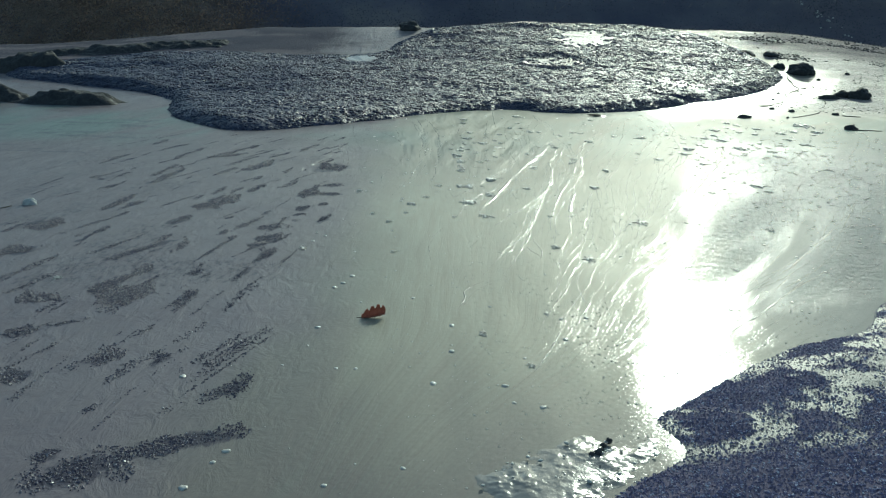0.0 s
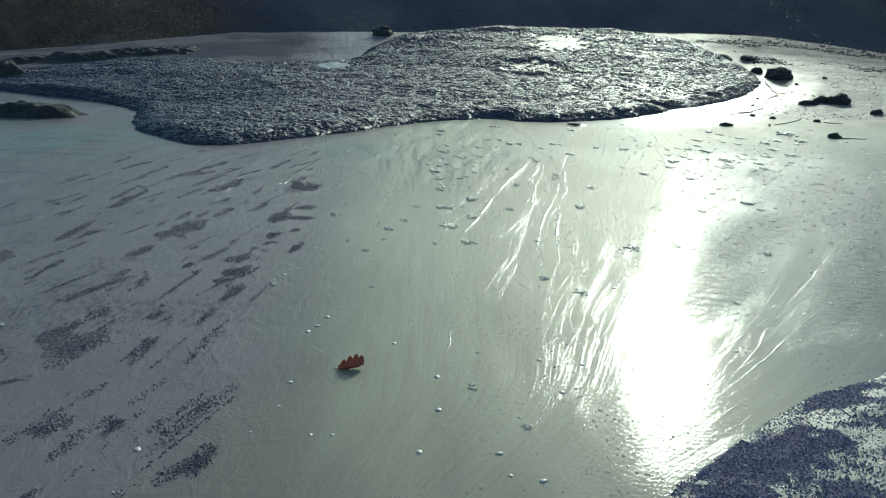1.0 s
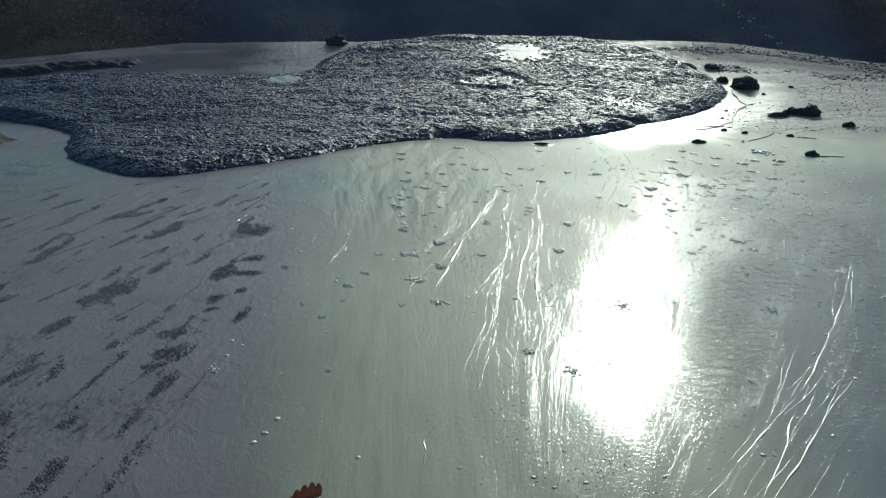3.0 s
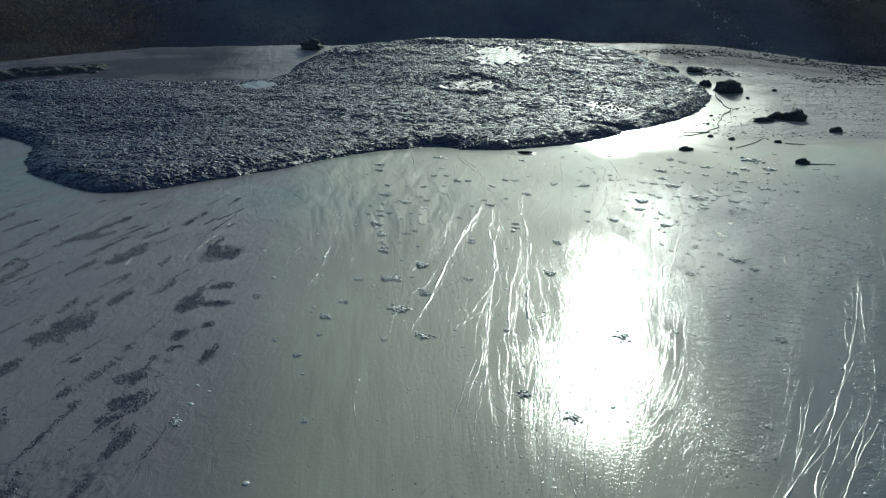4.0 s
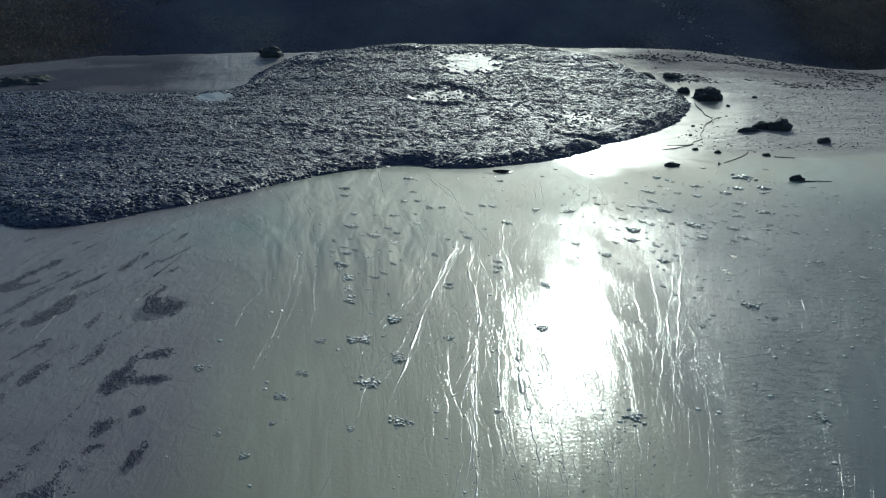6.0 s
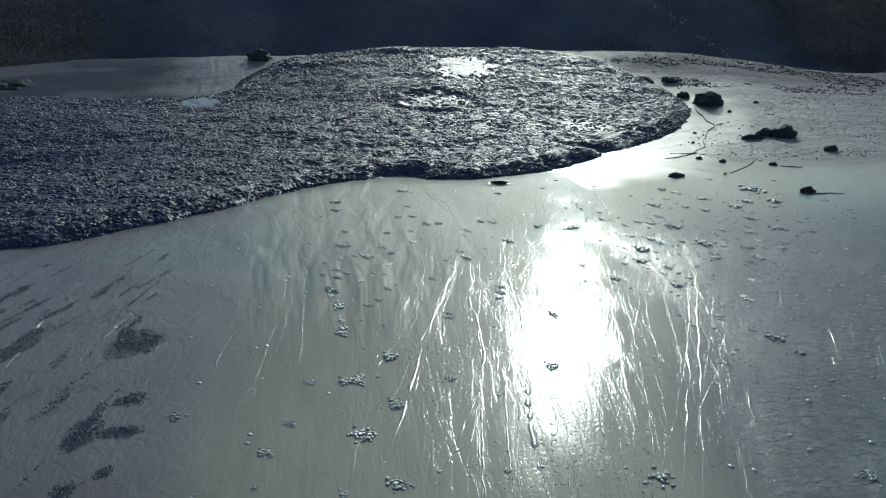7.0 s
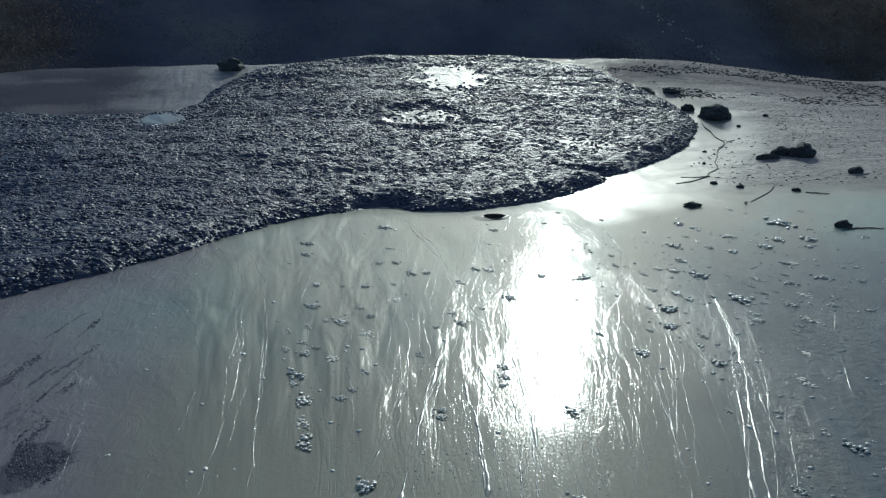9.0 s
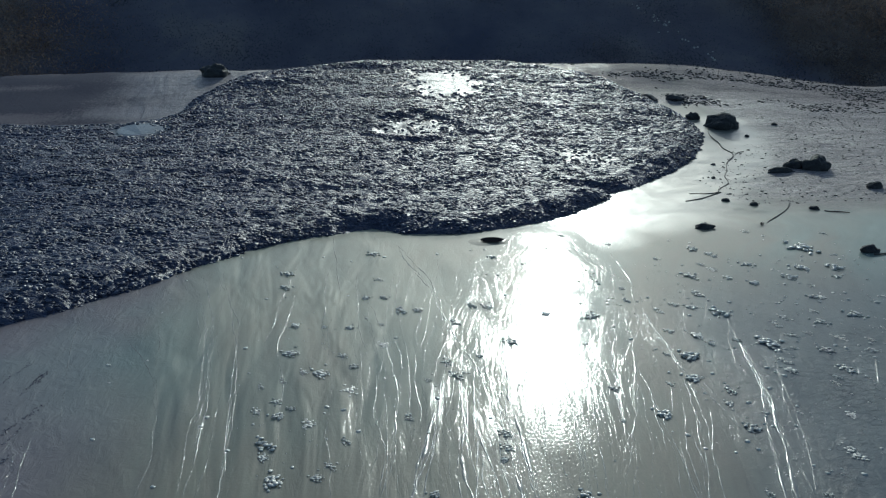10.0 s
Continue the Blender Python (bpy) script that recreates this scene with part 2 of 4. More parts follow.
def vnoise(x, y):
    """Smooth value noise, -1 to 1, on arrays."""
    x, y = np.asarray(x, float) + 1000.0, np.asarray(y, float) + 1000.0
    i, j = np.floor(x).astype(int), np.floor(y).astype(int)
    u, v = x - i, y - j
    u, v = u * u * (3 - 2 * u), v * v * (3 - 2 * v)
    g = lambda a, b: _table[a & 255, b & 255]
    return 2 * ((g(i, j) * (1 - u) + g(i + 1, j) * u) * (1 - v) + (g(i, j + 1) * (1 - u) + g(i + 1, j + 1) * u) * v) - 1


def fbm(x, y, octaves=4):
    s, a, f = 0.0, 0.5, 1.0
    for k in range(octaves):
        s = s + a * vnoise(x * f + 17.3 * k, y * f - 9.1 * k)
        a, f = a * 0.5, f * 2.03
    return s


def ground_z(x, y):
    """Height of the mud plateau, the valley behind it and the far hill."""
    x, y = np.asarray(x, float), np.asarray(y, float)
    crest = 16.4 + 0.35 * vnoise(x * 0.4, 3.0) - 0.12 * np.clip(-x - 3, 0, 10)
    d = np.clip(np.minimum(y, crest) - 10, 0, None)
    side = 1 - 0.10 * smooth(0.5, 3.0, -x) - 0.45 * smooth(3.0, 8.0, -x) - 0.5 * smooth(5.0, 10.5, x)
    z = (0.02 * d + 0.0165 * d * d) * side
    z = z + 0.010 * fbm(x * 0.9, y * 0.5) + 0.0035 * fbm(x * 4.5, y * 1.1 + x * 0.4, 3)
    z = z + 0.02 * smooth(9, 11, y) * fbm(x * 1.7, y * 2.6, 4)
    z = z - 5.5 * smooth(0, 14, y - crest) * smooth(-0.1, 0.6, y - crest)
    far = y + 6 * fbm(x * 0.03, y * 0.01) - 0.02 * x
    z = z + 16.0 * smooth(38, 82, far) + 1.6 * smooth(36, 50, far) * fbm(x * 0.12, y * 0.12, 4)
    # banks that close the place round the camera
    z = z + 4.0 * smooth(14, 40, np.abs(x)) * (1 - smooth(14, 30, y)) + 4.0 * smooth(10, 35, -y)
    return z


def mesh_from(name, verts, faces, material, smooth_shade=True):
    me = bpy.data.meshes.new(name)
    me.from_pydata(verts if isinstance(verts, list) else np.asarray(verts).tolist(), [], faces if isinstance(faces, list) else np.asarray(faces).tolist())
    me.materials.append(material)
    me.polygons.foreach_set("use_smooth", [smooth_shade] * len(me.polygons))
    me.update()
    return me


def thing(name, verts, faces, material, label="", category="", group="", kind="", smooth_shade=True):
    return tagged(new(name, mesh_from(name, verts, faces, material, smooth_shade)), label, category, group, kind)


def part(name, me, parent, label=""):
    ob = new(name, me)
    ob.parent = parent
    return tagged(ob, label)


def grid_faces(nx, ny, keep=None):
    idx = np.arange(nx * ny).reshape(ny, nx)
    f = np.stack([idx[:-1, :-1], idx[:-1, 1:], idx[1:, 1:], idx[1:, :-1]], -1).reshape(-1, 4)
    return f if keep is None else f[keep.reshape(ny, nx)[:-1, :-1].ravel()]


def blob(sub, rough, seed, flat=1.0, squash=(1, 1, 1)):
    """Vertices and triangles of a lumpy stone of radius about 1."""
    bm = bmesh.new()
    bmesh.ops.create_icosphere(bm, subdivisions=sub, radius=1)
    vs = []
    for v in bm.verts:
        p = v.co.copy()
        k = 1 + rough * noise.noise(p * 1.3 + Vector((seed * 3.1, 0, seed))) + 0.5 * rough * noise.noise(p * 3.1 + Vector((0, seed * 5.7, 0)))
        p = p * k
        vs.append((p.x * squash[0], p.y * squash[1], p.z * squash[2] * flat))
    fs = [[v.index for v in f.verts] for f in bm.faces]
    bm.free()
    return np.array(vs), np.array(fs)


def scatter(shapes, xs, ys, zs, sizes, rng, tall=0.75):
    """Joins many turned, scaled copies of a few shapes into one vertex and face list."""
    allv, allf, base = [], [], 0
    pick = rng.randint(0, len(shapes), len(xs))
    for k, (sv, sf) in enumerate(shapes):
        sel = np.where(pick == k)[0]
        if not len(sel):
            continue
        a = rng.rand(len(sel)) * 2 * np.pi
        c, s = np.cos(a)[:, None], np.sin(a)[:, None]
        st = (0.75 + 0.6 * rng.rand(len(sel)))[:, None]
        sc = sizes[sel][:, None]
        px, py, pz = sv[:, 0][None] * st, sv[:, 1][None], sv[:, 2][None]
        v = np.stack([xs[sel][:, None] + sc * (c * px - s * py), ys[sel][:, None] + sc * (s * px + c * py), zs[sel][:, None] + sc * tall * pz], -1)
        allv.append(v.reshape(-1, 3))
        allf.append((sf[None] + (base + np.arange(len(sel)) * len(sv))[:, None, None]).reshape(-1, 3))
        base += len(sel) * len(sv)
    return np.concatenate(allv), np.concatenate(allf)


def closed_curve(points, n=12):
    """A smooth closed line through a few plan points."""
    p = np.array(points, float)
    out = []
    for i in range(len(p)):
        a, b, c, d = p[i - 1], p[i], p[(i + 1) % len(p)], p[(i + 2) % len(p)]
        for t in np.arange(n) / n:
            out.append(0.5 * ((2 * b) + (c - a) * t + (2 * a - 5 * b + 4 * c - d) * t * t + (3 * b - 3 * c + d - a) * t ** 3))
    return np.array(out)


def inside_depth(px, py, line):
    """Distance to a closed line, positive inside."""
    best, odd = np.full(px.shape, 1e9), np.zeros(px.shape, bool)
    for (ax, ay), (bx, by) in zip(line, np.roll(line, -1, 0)):
        dx, dy = bx - ax, by - ay
        t = np.clip(((px - ax) * dx + (py - ay) * dy) / (dx * dx + dy * dy + 1e-12), 0, 1)
        best = np.minimum(best, (px - ax - t * dx) ** 2 + (py - ay - t * dy) ** 2)
        cut = (ay > py) != (by > py)
        odd ^= cut & (px < (bx - ax) * (py - ay) / (by - ay + 1e-12) + ax)
    return np.where(odd, 1, -1) * np.sqrt(best)


# ---------- ground ----------
def spaced(lo, hi, step, far_lo, far_hi, grow=1.09):
    a = list(np.arange(lo, hi, step))
    s, v = step, a[-1]
    while v < far_hi:
        s *= grow
        v += s
        a.append(v)
    s, v, low = step, lo, []
    while v > far_lo:
        s *= grow
        v -= s
        low.append(v)
    return np.array(low[::-1] + a)


def flow_field(x, y):
    """Sideways drift for each metre that the water runs towards -y."""
    slant = -0.19 * np.clip(x, -0.6, 3.2) - 0.3 * smooth(0.5, 1.3, -x)
    near = (1 - smooth(3.2, 5.2, y)) * smooth(0.3, 1.3, x) + 1.4 * (1 - smooth(2.3, 3.1, y)) * smooth(-0.6, 0.4, x)
    return slant - 0.5 * near


def across_flow(x, y):
    """For each place, where its water came from on the line y = 9.6."""
    tx, ty = np.arange(-6, 8.01, 0.1), np.arange(0, 9.61, 0.1)
    TX, TY = np.meshgrid(tx, ty)
    qx, qy = TX.copy(), TY.copy()
    for i in range(96):
        live = qy < 9.6
        qx = np.where(live, qx - 0.1 * flow_field(qx, qy), qx)
        qy = np.where(live, qy + 0.1, qy)
    u, w = np.clip((x + 6) / 0.1, 0, len(tx) - 1.001), np.clip(y / 0.1, 0, len(ty) - 1.001)
    i, j = u.astype(int), w.astype(int)
    u, w = u - i, w - j
    val = (qx[j, i] * (1 - u) + qx[j, i + 1] * u) * (1 - w) + (qx[j + 1, i] * (1 - u) + qx[j + 1, i + 1] * u) * w
    return val + np.clip(x - 8, 0, None) + np.clip(x + 6, None, 0)


# outline of the mud flow
MASS = [(-3.5, 10.3), (-3.05, 9.0), (-2.4, 8.15), (-1.9, 7.85), (-1.3, 8.25), (-0.6, 8.85), (-0.1, 9.45), (0.6, 9.85), (1.6, 9.75), (2.5, 10.1),
        (3.3, 10.8), (4.2, 11.6), (4.85, 12.35), (5.25, 13.3), (5.2, 14.6), (4.7, 15.8), (3.6, 16.5), (2.6, 16.6), (0.8, 16.4), (-0.4, 15.9),
        (-0.95, 15.0), (-1.3, 14.0), (-2.2, 13.9), (-3.6, 14.2), (-5.2, 14.0), (-6.6, 13.0), (-6.3, 12.0), (-4.9, 11.3)]
MASS_LINE = closed_curve(MASS, 8)


gx = spaced(-3.0, 4.4, 0.03, -900, 900, 1.07)
gy = spaced(1.2, 11.5, 0.03, -400, 1500, 1.05)
GX, GY = np.meshgrid(gx, gy)
GZ = ground_z(GX, GY)
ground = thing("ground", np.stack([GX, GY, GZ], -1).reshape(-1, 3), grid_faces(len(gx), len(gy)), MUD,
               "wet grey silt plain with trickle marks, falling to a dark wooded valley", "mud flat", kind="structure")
dry = smooth(9.9, 11.0, GY + 0.5 * fbm(GX * 1.3, GY * 1.3)) * smooth(4.2, 5.2, GX - 0.35 * (GY - 11) + 0.7 * fbm(GX * 1.5, GY * 3 + 50)) + smooth(13.3, 14.8, GY + 0.8 * fbm(GX * 0.7, GY * 2.5)) * smooth(-2.0, 0.5, GX) + 0.25 * smooth(12.0, 13.2, GY) * smooth(0.0, 1.0, -GX)
rim = np.zeros(GX.shape)
beside = (GX > 2.4) & (GX < 7) & (GY > 9) & (GY < 14.5)
rim[beside] = np.clip(1 - smooth(0.45, 1.0, -inside_depth(GX[beside], GY[beside], MASS_LINE) + 0.25 * fbm(GX[beside] * 3, GY[beside] * 3)), 0, 1)
# shade on the ground left behind the flow, put into its colour and gloss
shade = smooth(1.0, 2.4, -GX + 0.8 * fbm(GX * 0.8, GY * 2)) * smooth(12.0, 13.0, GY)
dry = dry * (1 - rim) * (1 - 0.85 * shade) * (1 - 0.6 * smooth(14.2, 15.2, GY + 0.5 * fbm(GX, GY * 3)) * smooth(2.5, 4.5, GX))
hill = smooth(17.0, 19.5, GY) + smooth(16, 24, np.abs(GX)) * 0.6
# gravel streaks: place, length, width and turn
GRAVEL = [(-1.30, 3.22, 0.35, 0.24, 71), (-0.92, 2.60, 0.23, 0.09, 76), (-1.10, 3.54, 0.14, 0.11, 68), (-1.02, 3.23, 0.36, 0.07, 90),
          (-1.42, 3.36, 0.23, 0.10, 59), (-1.34, 3.55, 0.27, 0.09, 74), (-2.16, 4.34, 0.23, 0.24, 30), (-2.08, 3.85, 0.19, 0.18, 79),
          (-1.64, 3.18, 0.15, 0.17, 71), (-1.82, 4.18, 0.41, 0.06, 84), (-1.96, 4.89, 0.54, 0.07, 83), (-1.46, 4.48, 0.41, 0.09, 76),
          (-0.88, 3.54, 0.25, 0.05, 83), (-0.83, 3.81, 0.30, 0.05, 76), (-0.61, 2.38, 0.23, 0.09, 68), (-1.01, 1.94, 0.12, 0.06, 65)]
GRAVEL2 = [(-1.11, 2.60, 0.23, 0.10, 59), (-1.01, 2.20, 0.12, 0.06, 71), (-0.66, 2.02, 0.41, 0.11, 28), (-0.90, 1.84, 0.34, 0.18, 31),
          (-1.52, 2.80, 0.16, 0.16, 62), (-1.35, 2.42, 0.13, 0.14, 79), (-1.41, 2.90, 0.21, 0.08, 39), (-1.92, 5.69, 0.73, 0.08, 80),
          (-1.71, 6.73, 1.19, 0.09, 72), (-1.36, 6.11, 0.50, 0.10, 72), (-2.33, 5.52, 0.09, 0.09, 61), (-1.46, 3.91, 0.49, 0.07, 60),
          (-1.11, 3.89, 0.51, 0.04, 80), (-1.35, 4.96, 0.48, 0.20, 76), (-0.92, 4.36, 0.13, 0.12, 26), (-0.91, 4.16, 0.16, 0.11, 60)]
GRAVEL3 = [(-0.90, 4.02, 0.15, 0.06, 16), (-0.83, 6.08, 0.36, 0.21, 61), (-0.86, 5.20, 0.37, 0.13, 87), (-0.70, 5.23, 0.19, 0.13, 32),
          (-0.81, 4.80, 0.21, 0.10, 79), (-0.76, 5.49, 0.08, 0.12, 8), (-0.80, 4.67, 0.12, 0.07, 22), (-0.65, 4.57, 0.22, 0.06, 79),
          (-0.71, 4.93, 0.13, 0.06, 72), (-1.35, 6.19, 0.44, 0.14, 78), (-1.15, 4.24, 0.17, 0.05, 73), (-1.20, 4.56, 0.08, 0.03, 69),
          (-1.70, 6.56, 0.33, 0.12, 45), (-0.87, 6.12, 0.40, 0.18, 74), (-0.74, 5.48, 0.16, 0.12, 56)]
# dark silt between the gravel streaks, shade coloured in at the back left, and wrinkled silt beside the gravel bank
ACROSS = across_flow(GX, GY)
dark = 0.4 * smooth(0.05, 0.42, fbm(ACROSS * 9.0, GY * 1.1, 5) + 0.35 * fbm(GX * 9, GY * 6, 4)) * smooth(0.45, 0.9, -GX - 0.04 * (GY - 4)) * (1 - smooth(6.5, 8.2, GY)) * smooth(-4.5, -3.0, GX)
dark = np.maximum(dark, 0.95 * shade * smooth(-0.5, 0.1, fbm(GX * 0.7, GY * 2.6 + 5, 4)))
dark = np.maximum(dark, 0.75 * smooth(-0.25, 0.3, fbm(GX * 0.8, GY * 3.5 + 60, 4) + 0.35 * smooth(14.6, 16.0, GY)) * smooth(13.6, 14.8, GY) * smooth(2.5, 4.5, GX))
dark = np.maximum(dark, 0.55 * smooth(-0.05, 0.3, fbm(GX * 3, GY * 11 + 3, 4)) * smooth(2.3, 3.0, -GX) * smooth(5.8, 6.6, GY) * (1 - smooth(8.3, 9.0, GY)))
for x, y, length, width, turn in GRAVEL + GRAVEL2 + GRAVEL3:
    c, k = math.cos(radians(turn)), math.sin(radians(turn))
    u, w = ((GX - x) * c + (GY - y) * k) / (0.5 * length), (-(GX - x) * k + (GY - y) * c) / (0.5 * width)
    dark = np.maximum(dark, 0.8 * (1 - smooth(0.4, 1.0, np.hypot(u, w) + 1.1 * fbm(ACROSS * 16, GY * 6, 4))))
ripple = smooth(-0.1, 0.7, GX - 1.1 - 0.3 * (GY - 4)) * (1 - smooth(6.2, 8.4, GY + 1.4 * fbm(GX * 1.4, GY * 0.8 + 7))) * smooth(3.0, 3.9, GY) * smooth(-0.6, 0.25, fbm(ACROSS * 1.6, GY * 0.7, 4))
# pale follows the bright sky glow on the silt, as colour
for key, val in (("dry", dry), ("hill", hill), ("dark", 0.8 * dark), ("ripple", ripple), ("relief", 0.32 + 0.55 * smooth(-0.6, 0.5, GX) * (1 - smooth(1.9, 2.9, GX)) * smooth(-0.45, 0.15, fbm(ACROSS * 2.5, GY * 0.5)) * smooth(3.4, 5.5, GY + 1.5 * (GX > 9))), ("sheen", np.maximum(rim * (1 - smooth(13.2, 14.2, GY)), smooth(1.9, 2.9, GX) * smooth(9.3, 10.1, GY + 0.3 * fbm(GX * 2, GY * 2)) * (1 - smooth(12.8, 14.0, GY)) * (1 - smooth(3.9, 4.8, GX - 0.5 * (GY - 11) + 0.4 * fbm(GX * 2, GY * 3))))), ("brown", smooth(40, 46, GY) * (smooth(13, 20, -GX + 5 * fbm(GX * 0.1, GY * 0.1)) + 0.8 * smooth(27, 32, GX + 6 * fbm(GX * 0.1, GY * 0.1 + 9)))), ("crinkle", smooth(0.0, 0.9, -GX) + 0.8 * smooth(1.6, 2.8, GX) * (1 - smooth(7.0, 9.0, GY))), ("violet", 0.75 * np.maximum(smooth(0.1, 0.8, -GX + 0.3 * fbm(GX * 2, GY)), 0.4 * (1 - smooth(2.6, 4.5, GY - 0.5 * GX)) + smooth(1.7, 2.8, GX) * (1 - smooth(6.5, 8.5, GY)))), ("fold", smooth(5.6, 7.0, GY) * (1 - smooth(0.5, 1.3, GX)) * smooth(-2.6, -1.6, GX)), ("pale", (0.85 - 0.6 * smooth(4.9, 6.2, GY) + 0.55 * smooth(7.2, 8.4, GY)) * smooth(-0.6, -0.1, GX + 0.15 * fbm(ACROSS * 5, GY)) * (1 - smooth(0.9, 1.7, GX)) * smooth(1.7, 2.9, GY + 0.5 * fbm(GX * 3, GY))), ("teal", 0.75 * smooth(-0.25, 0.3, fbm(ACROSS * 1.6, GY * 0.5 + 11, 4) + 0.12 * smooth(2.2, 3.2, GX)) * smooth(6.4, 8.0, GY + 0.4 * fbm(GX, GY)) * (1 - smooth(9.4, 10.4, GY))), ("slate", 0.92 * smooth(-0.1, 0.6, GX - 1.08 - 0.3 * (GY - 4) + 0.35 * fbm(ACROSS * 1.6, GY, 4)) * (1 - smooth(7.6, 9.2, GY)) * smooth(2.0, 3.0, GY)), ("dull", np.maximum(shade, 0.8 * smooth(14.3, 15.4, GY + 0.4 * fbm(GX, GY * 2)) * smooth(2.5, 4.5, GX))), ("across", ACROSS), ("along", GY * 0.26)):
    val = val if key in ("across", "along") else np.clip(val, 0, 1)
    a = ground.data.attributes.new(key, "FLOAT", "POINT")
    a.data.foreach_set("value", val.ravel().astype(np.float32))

# ---------- the dark clumpy mud flow ----------
SMOOTH_SPOTS = [(-1.33, 13.35, 0.36, 0.3, 1.0), (2.3, 14.95, 0.62, 1.15, 0.92), (1.65, 12.88, 0.55, 0.55, 0.8), (3.3, 11.8, 0.4, 0.35, 0.6), (0.2, 12.0, 0.5, 0.25, 0.35)]


def mass_z(x, y, depth):
    wob = depth + 0.05 * fbm(x * 3.2, y * 3.2, 3)
    rise = 0.085 * smooth(0.0, 0.28, wob) + 0.09 * smooth(0.2, 2.2, wob)
    fold = 0.036 * fbm(x * 0.8 + 0.3 * y, y * 2.6, 4) + 0.014 * fbm(x * 5, y * 7, 3)
    spot = 0
    for sx, sy, rx, ry, most in SMOOTH_SPOTS:
        spot = np.maximum(spot, most * (1 - smooth(0.45, 1.05, np.hypot((x - sx) / rx, (y - sy) / ry) + 0.5 * fbm(x * 3, y * 2.2) + 0.5 * fbm(x * 11, y * 8, 3))))
    ring = np.hypot((x - 1.65) / 0.52, (y - 12.95) / 0.6)
    rise = rise + 0.03 * np.exp(-((ring - 1 + 0.25 * fbm(x * 2, y * 2)) / 0.12) ** 2)
    for px, py, rx, ry in ((0.85, 10.0, 0.26, 0.13), (3.0, 10.85, 0.3, 0.12)):
        rise = rise - 0.07 * np.exp(-((x - px) / rx) ** 2 - ((y - py) / ry) ** 2)
    return ground_z(x, y) + rise + fold * smooth(0.0, 0.3, wob) * (1 - 0.8 * spot) - 0.03 * (1 - smooth(0, 0.08, wob)), spot


def crust(x, y, cell, seed):
    """Packed rounded lumps: 1 on a lump's top, 0 in the creases."""
    u, w = x / cell / 1.35, y / cell
    i, j = np.floor(u).astype(int), np.floor(w).astype(int)
    best = np.full(x.shape, 9.0)
    tall = np.zeros(x.shape)
    for di in (-1, 0, 1):
        for dj in (-1, 0, 1):
            a, b = (i + di) & 255, (j + dj) & 255
            cx, cy = i + di + _table[a, b], j + dj + _table[(b + seed) & 255, a]
            dd = (u - cx) ** 2 + (w - cy) ** 2
            near = dd < best
            best = np.where(near, dd, best)
            tall = np.where(near, _table[(a + 91) & 255, b], tall)
    return (1 - np.clip(best, 0, 1)) * (0.4 + 0.9 * tall)


mx, my = np.arange(-7.0, 5.8, 0.024), np.arange(7.5, 17.2, 0.024)
MX, MY = np.meshgrid(mx, my)
MD = inside_depth(MX.ravel(), MY.ravel(), MASS_LINE).reshape(MX.shape)
MZ, SPOT = mass_z(MX, MY, MD)
MZ = MZ + smooth(-0.02, 0.1, MD) * (1 - 0.75 * SPOT) * (0.016 * crust(MX, MY, 0.07, 5) + 0.012 * fbm(MX * 14, MY * 18, 2))
faces = grid_faces(len(mx), len(my), MD > -0.06)
used = np.unique(faces)
remap = np.zeros(MX.size, int)
remap[used] = np.arange(len(used))
mass = thing("mud_flow", np.stack([MX, MY, MZ], -1).reshape(-1, 3)[used], remap[faces], CRUST_BED,
             "thick black wet mud flow with a clumpy crust on silt", "mud flow")
a = mass.data.attributes.new("calm", "FLOAT", "POINT")
a.data.foreach_set("value", 0.75 * SPOT.ravel()[used].astype(np.float32))
rng = np.random.RandomState(3)
lumps = [blob(1, 0.55, s, 1.0, (1.25, 0.85, 0.9)) for s in range(7)]


def throw(n, box):
    x, y = box[0] + (box[1] - box[0]) * rng.rand(n), box[2] + (box[3] - box[2]) * rng.rand(n)
    d = inside_depth(x, y, MASS_LINE)
    z, spot = mass_z(x, y, d)
    ok = (d > -0.03) & (rng.rand(n) > 1.1 * spot) & (fbm(x * 2.3, y * 3.6 + 9) > -0.5 + 0.2 * rng.rand(n))
    return x[ok], y[ok], z[ok]


lx, ly, lz = throw(135000, (-6.6, 5.4, 7.7, 16.8))
size = 0.009 + 0.013 * rng.rand(len(lx)) ** 2 + 0.0009 * np.clip(ly - 9, 0, None)
v, f = scatter(lumps, lx, ly, lz + 0.007, size, rng, 0.65)
part("clump_crust", mesh_from("clump_crust", v, f, CLUMP), mass)["kind"] = "stuff"
clump_meshes = [mesh_from("mud_clump", sv, sf, CLUMP) for sv, sf in lumps]
cx, cy, cz = throw(700, (-2.6, 0.3, 7.8, 9.9))
for i in range(min(280, len(cx))):
    ob = part("mud_clump", clump_meshes[i % 7], mass)
    s = 0.014 + 0.02 * rng.rand()
    ob.matrix_basis = pose(cx[i], cy[i], cz[i] + 0.004, 0, 0, 360 * rng.rand()) @ Matrix.Diagonal((s, s, s * 0.8, 1))

# ---------- gravel ----------
bm8 = np.array([(1, 0, 0), (-1, 0, 0), (0, 1, 0), (0, -1, 0), (0, 0, 1), (0, 0, -1)], float)
f8 = np.array([(0, 2, 4), (2, 1, 4), (1, 3, 4), (3, 0, 4), (2, 0, 5), (1, 2, 5), (3, 1, 5), (0, 3, 5)])
chips8 = []
for s in range(5):
    r = np.random.RandomState(s)
    chips8.append((bm8 * (0.7 + 0.6 * r.rand(6, 1)) + 0.25 * (r.rand(6, 3) - 0.5), f8))


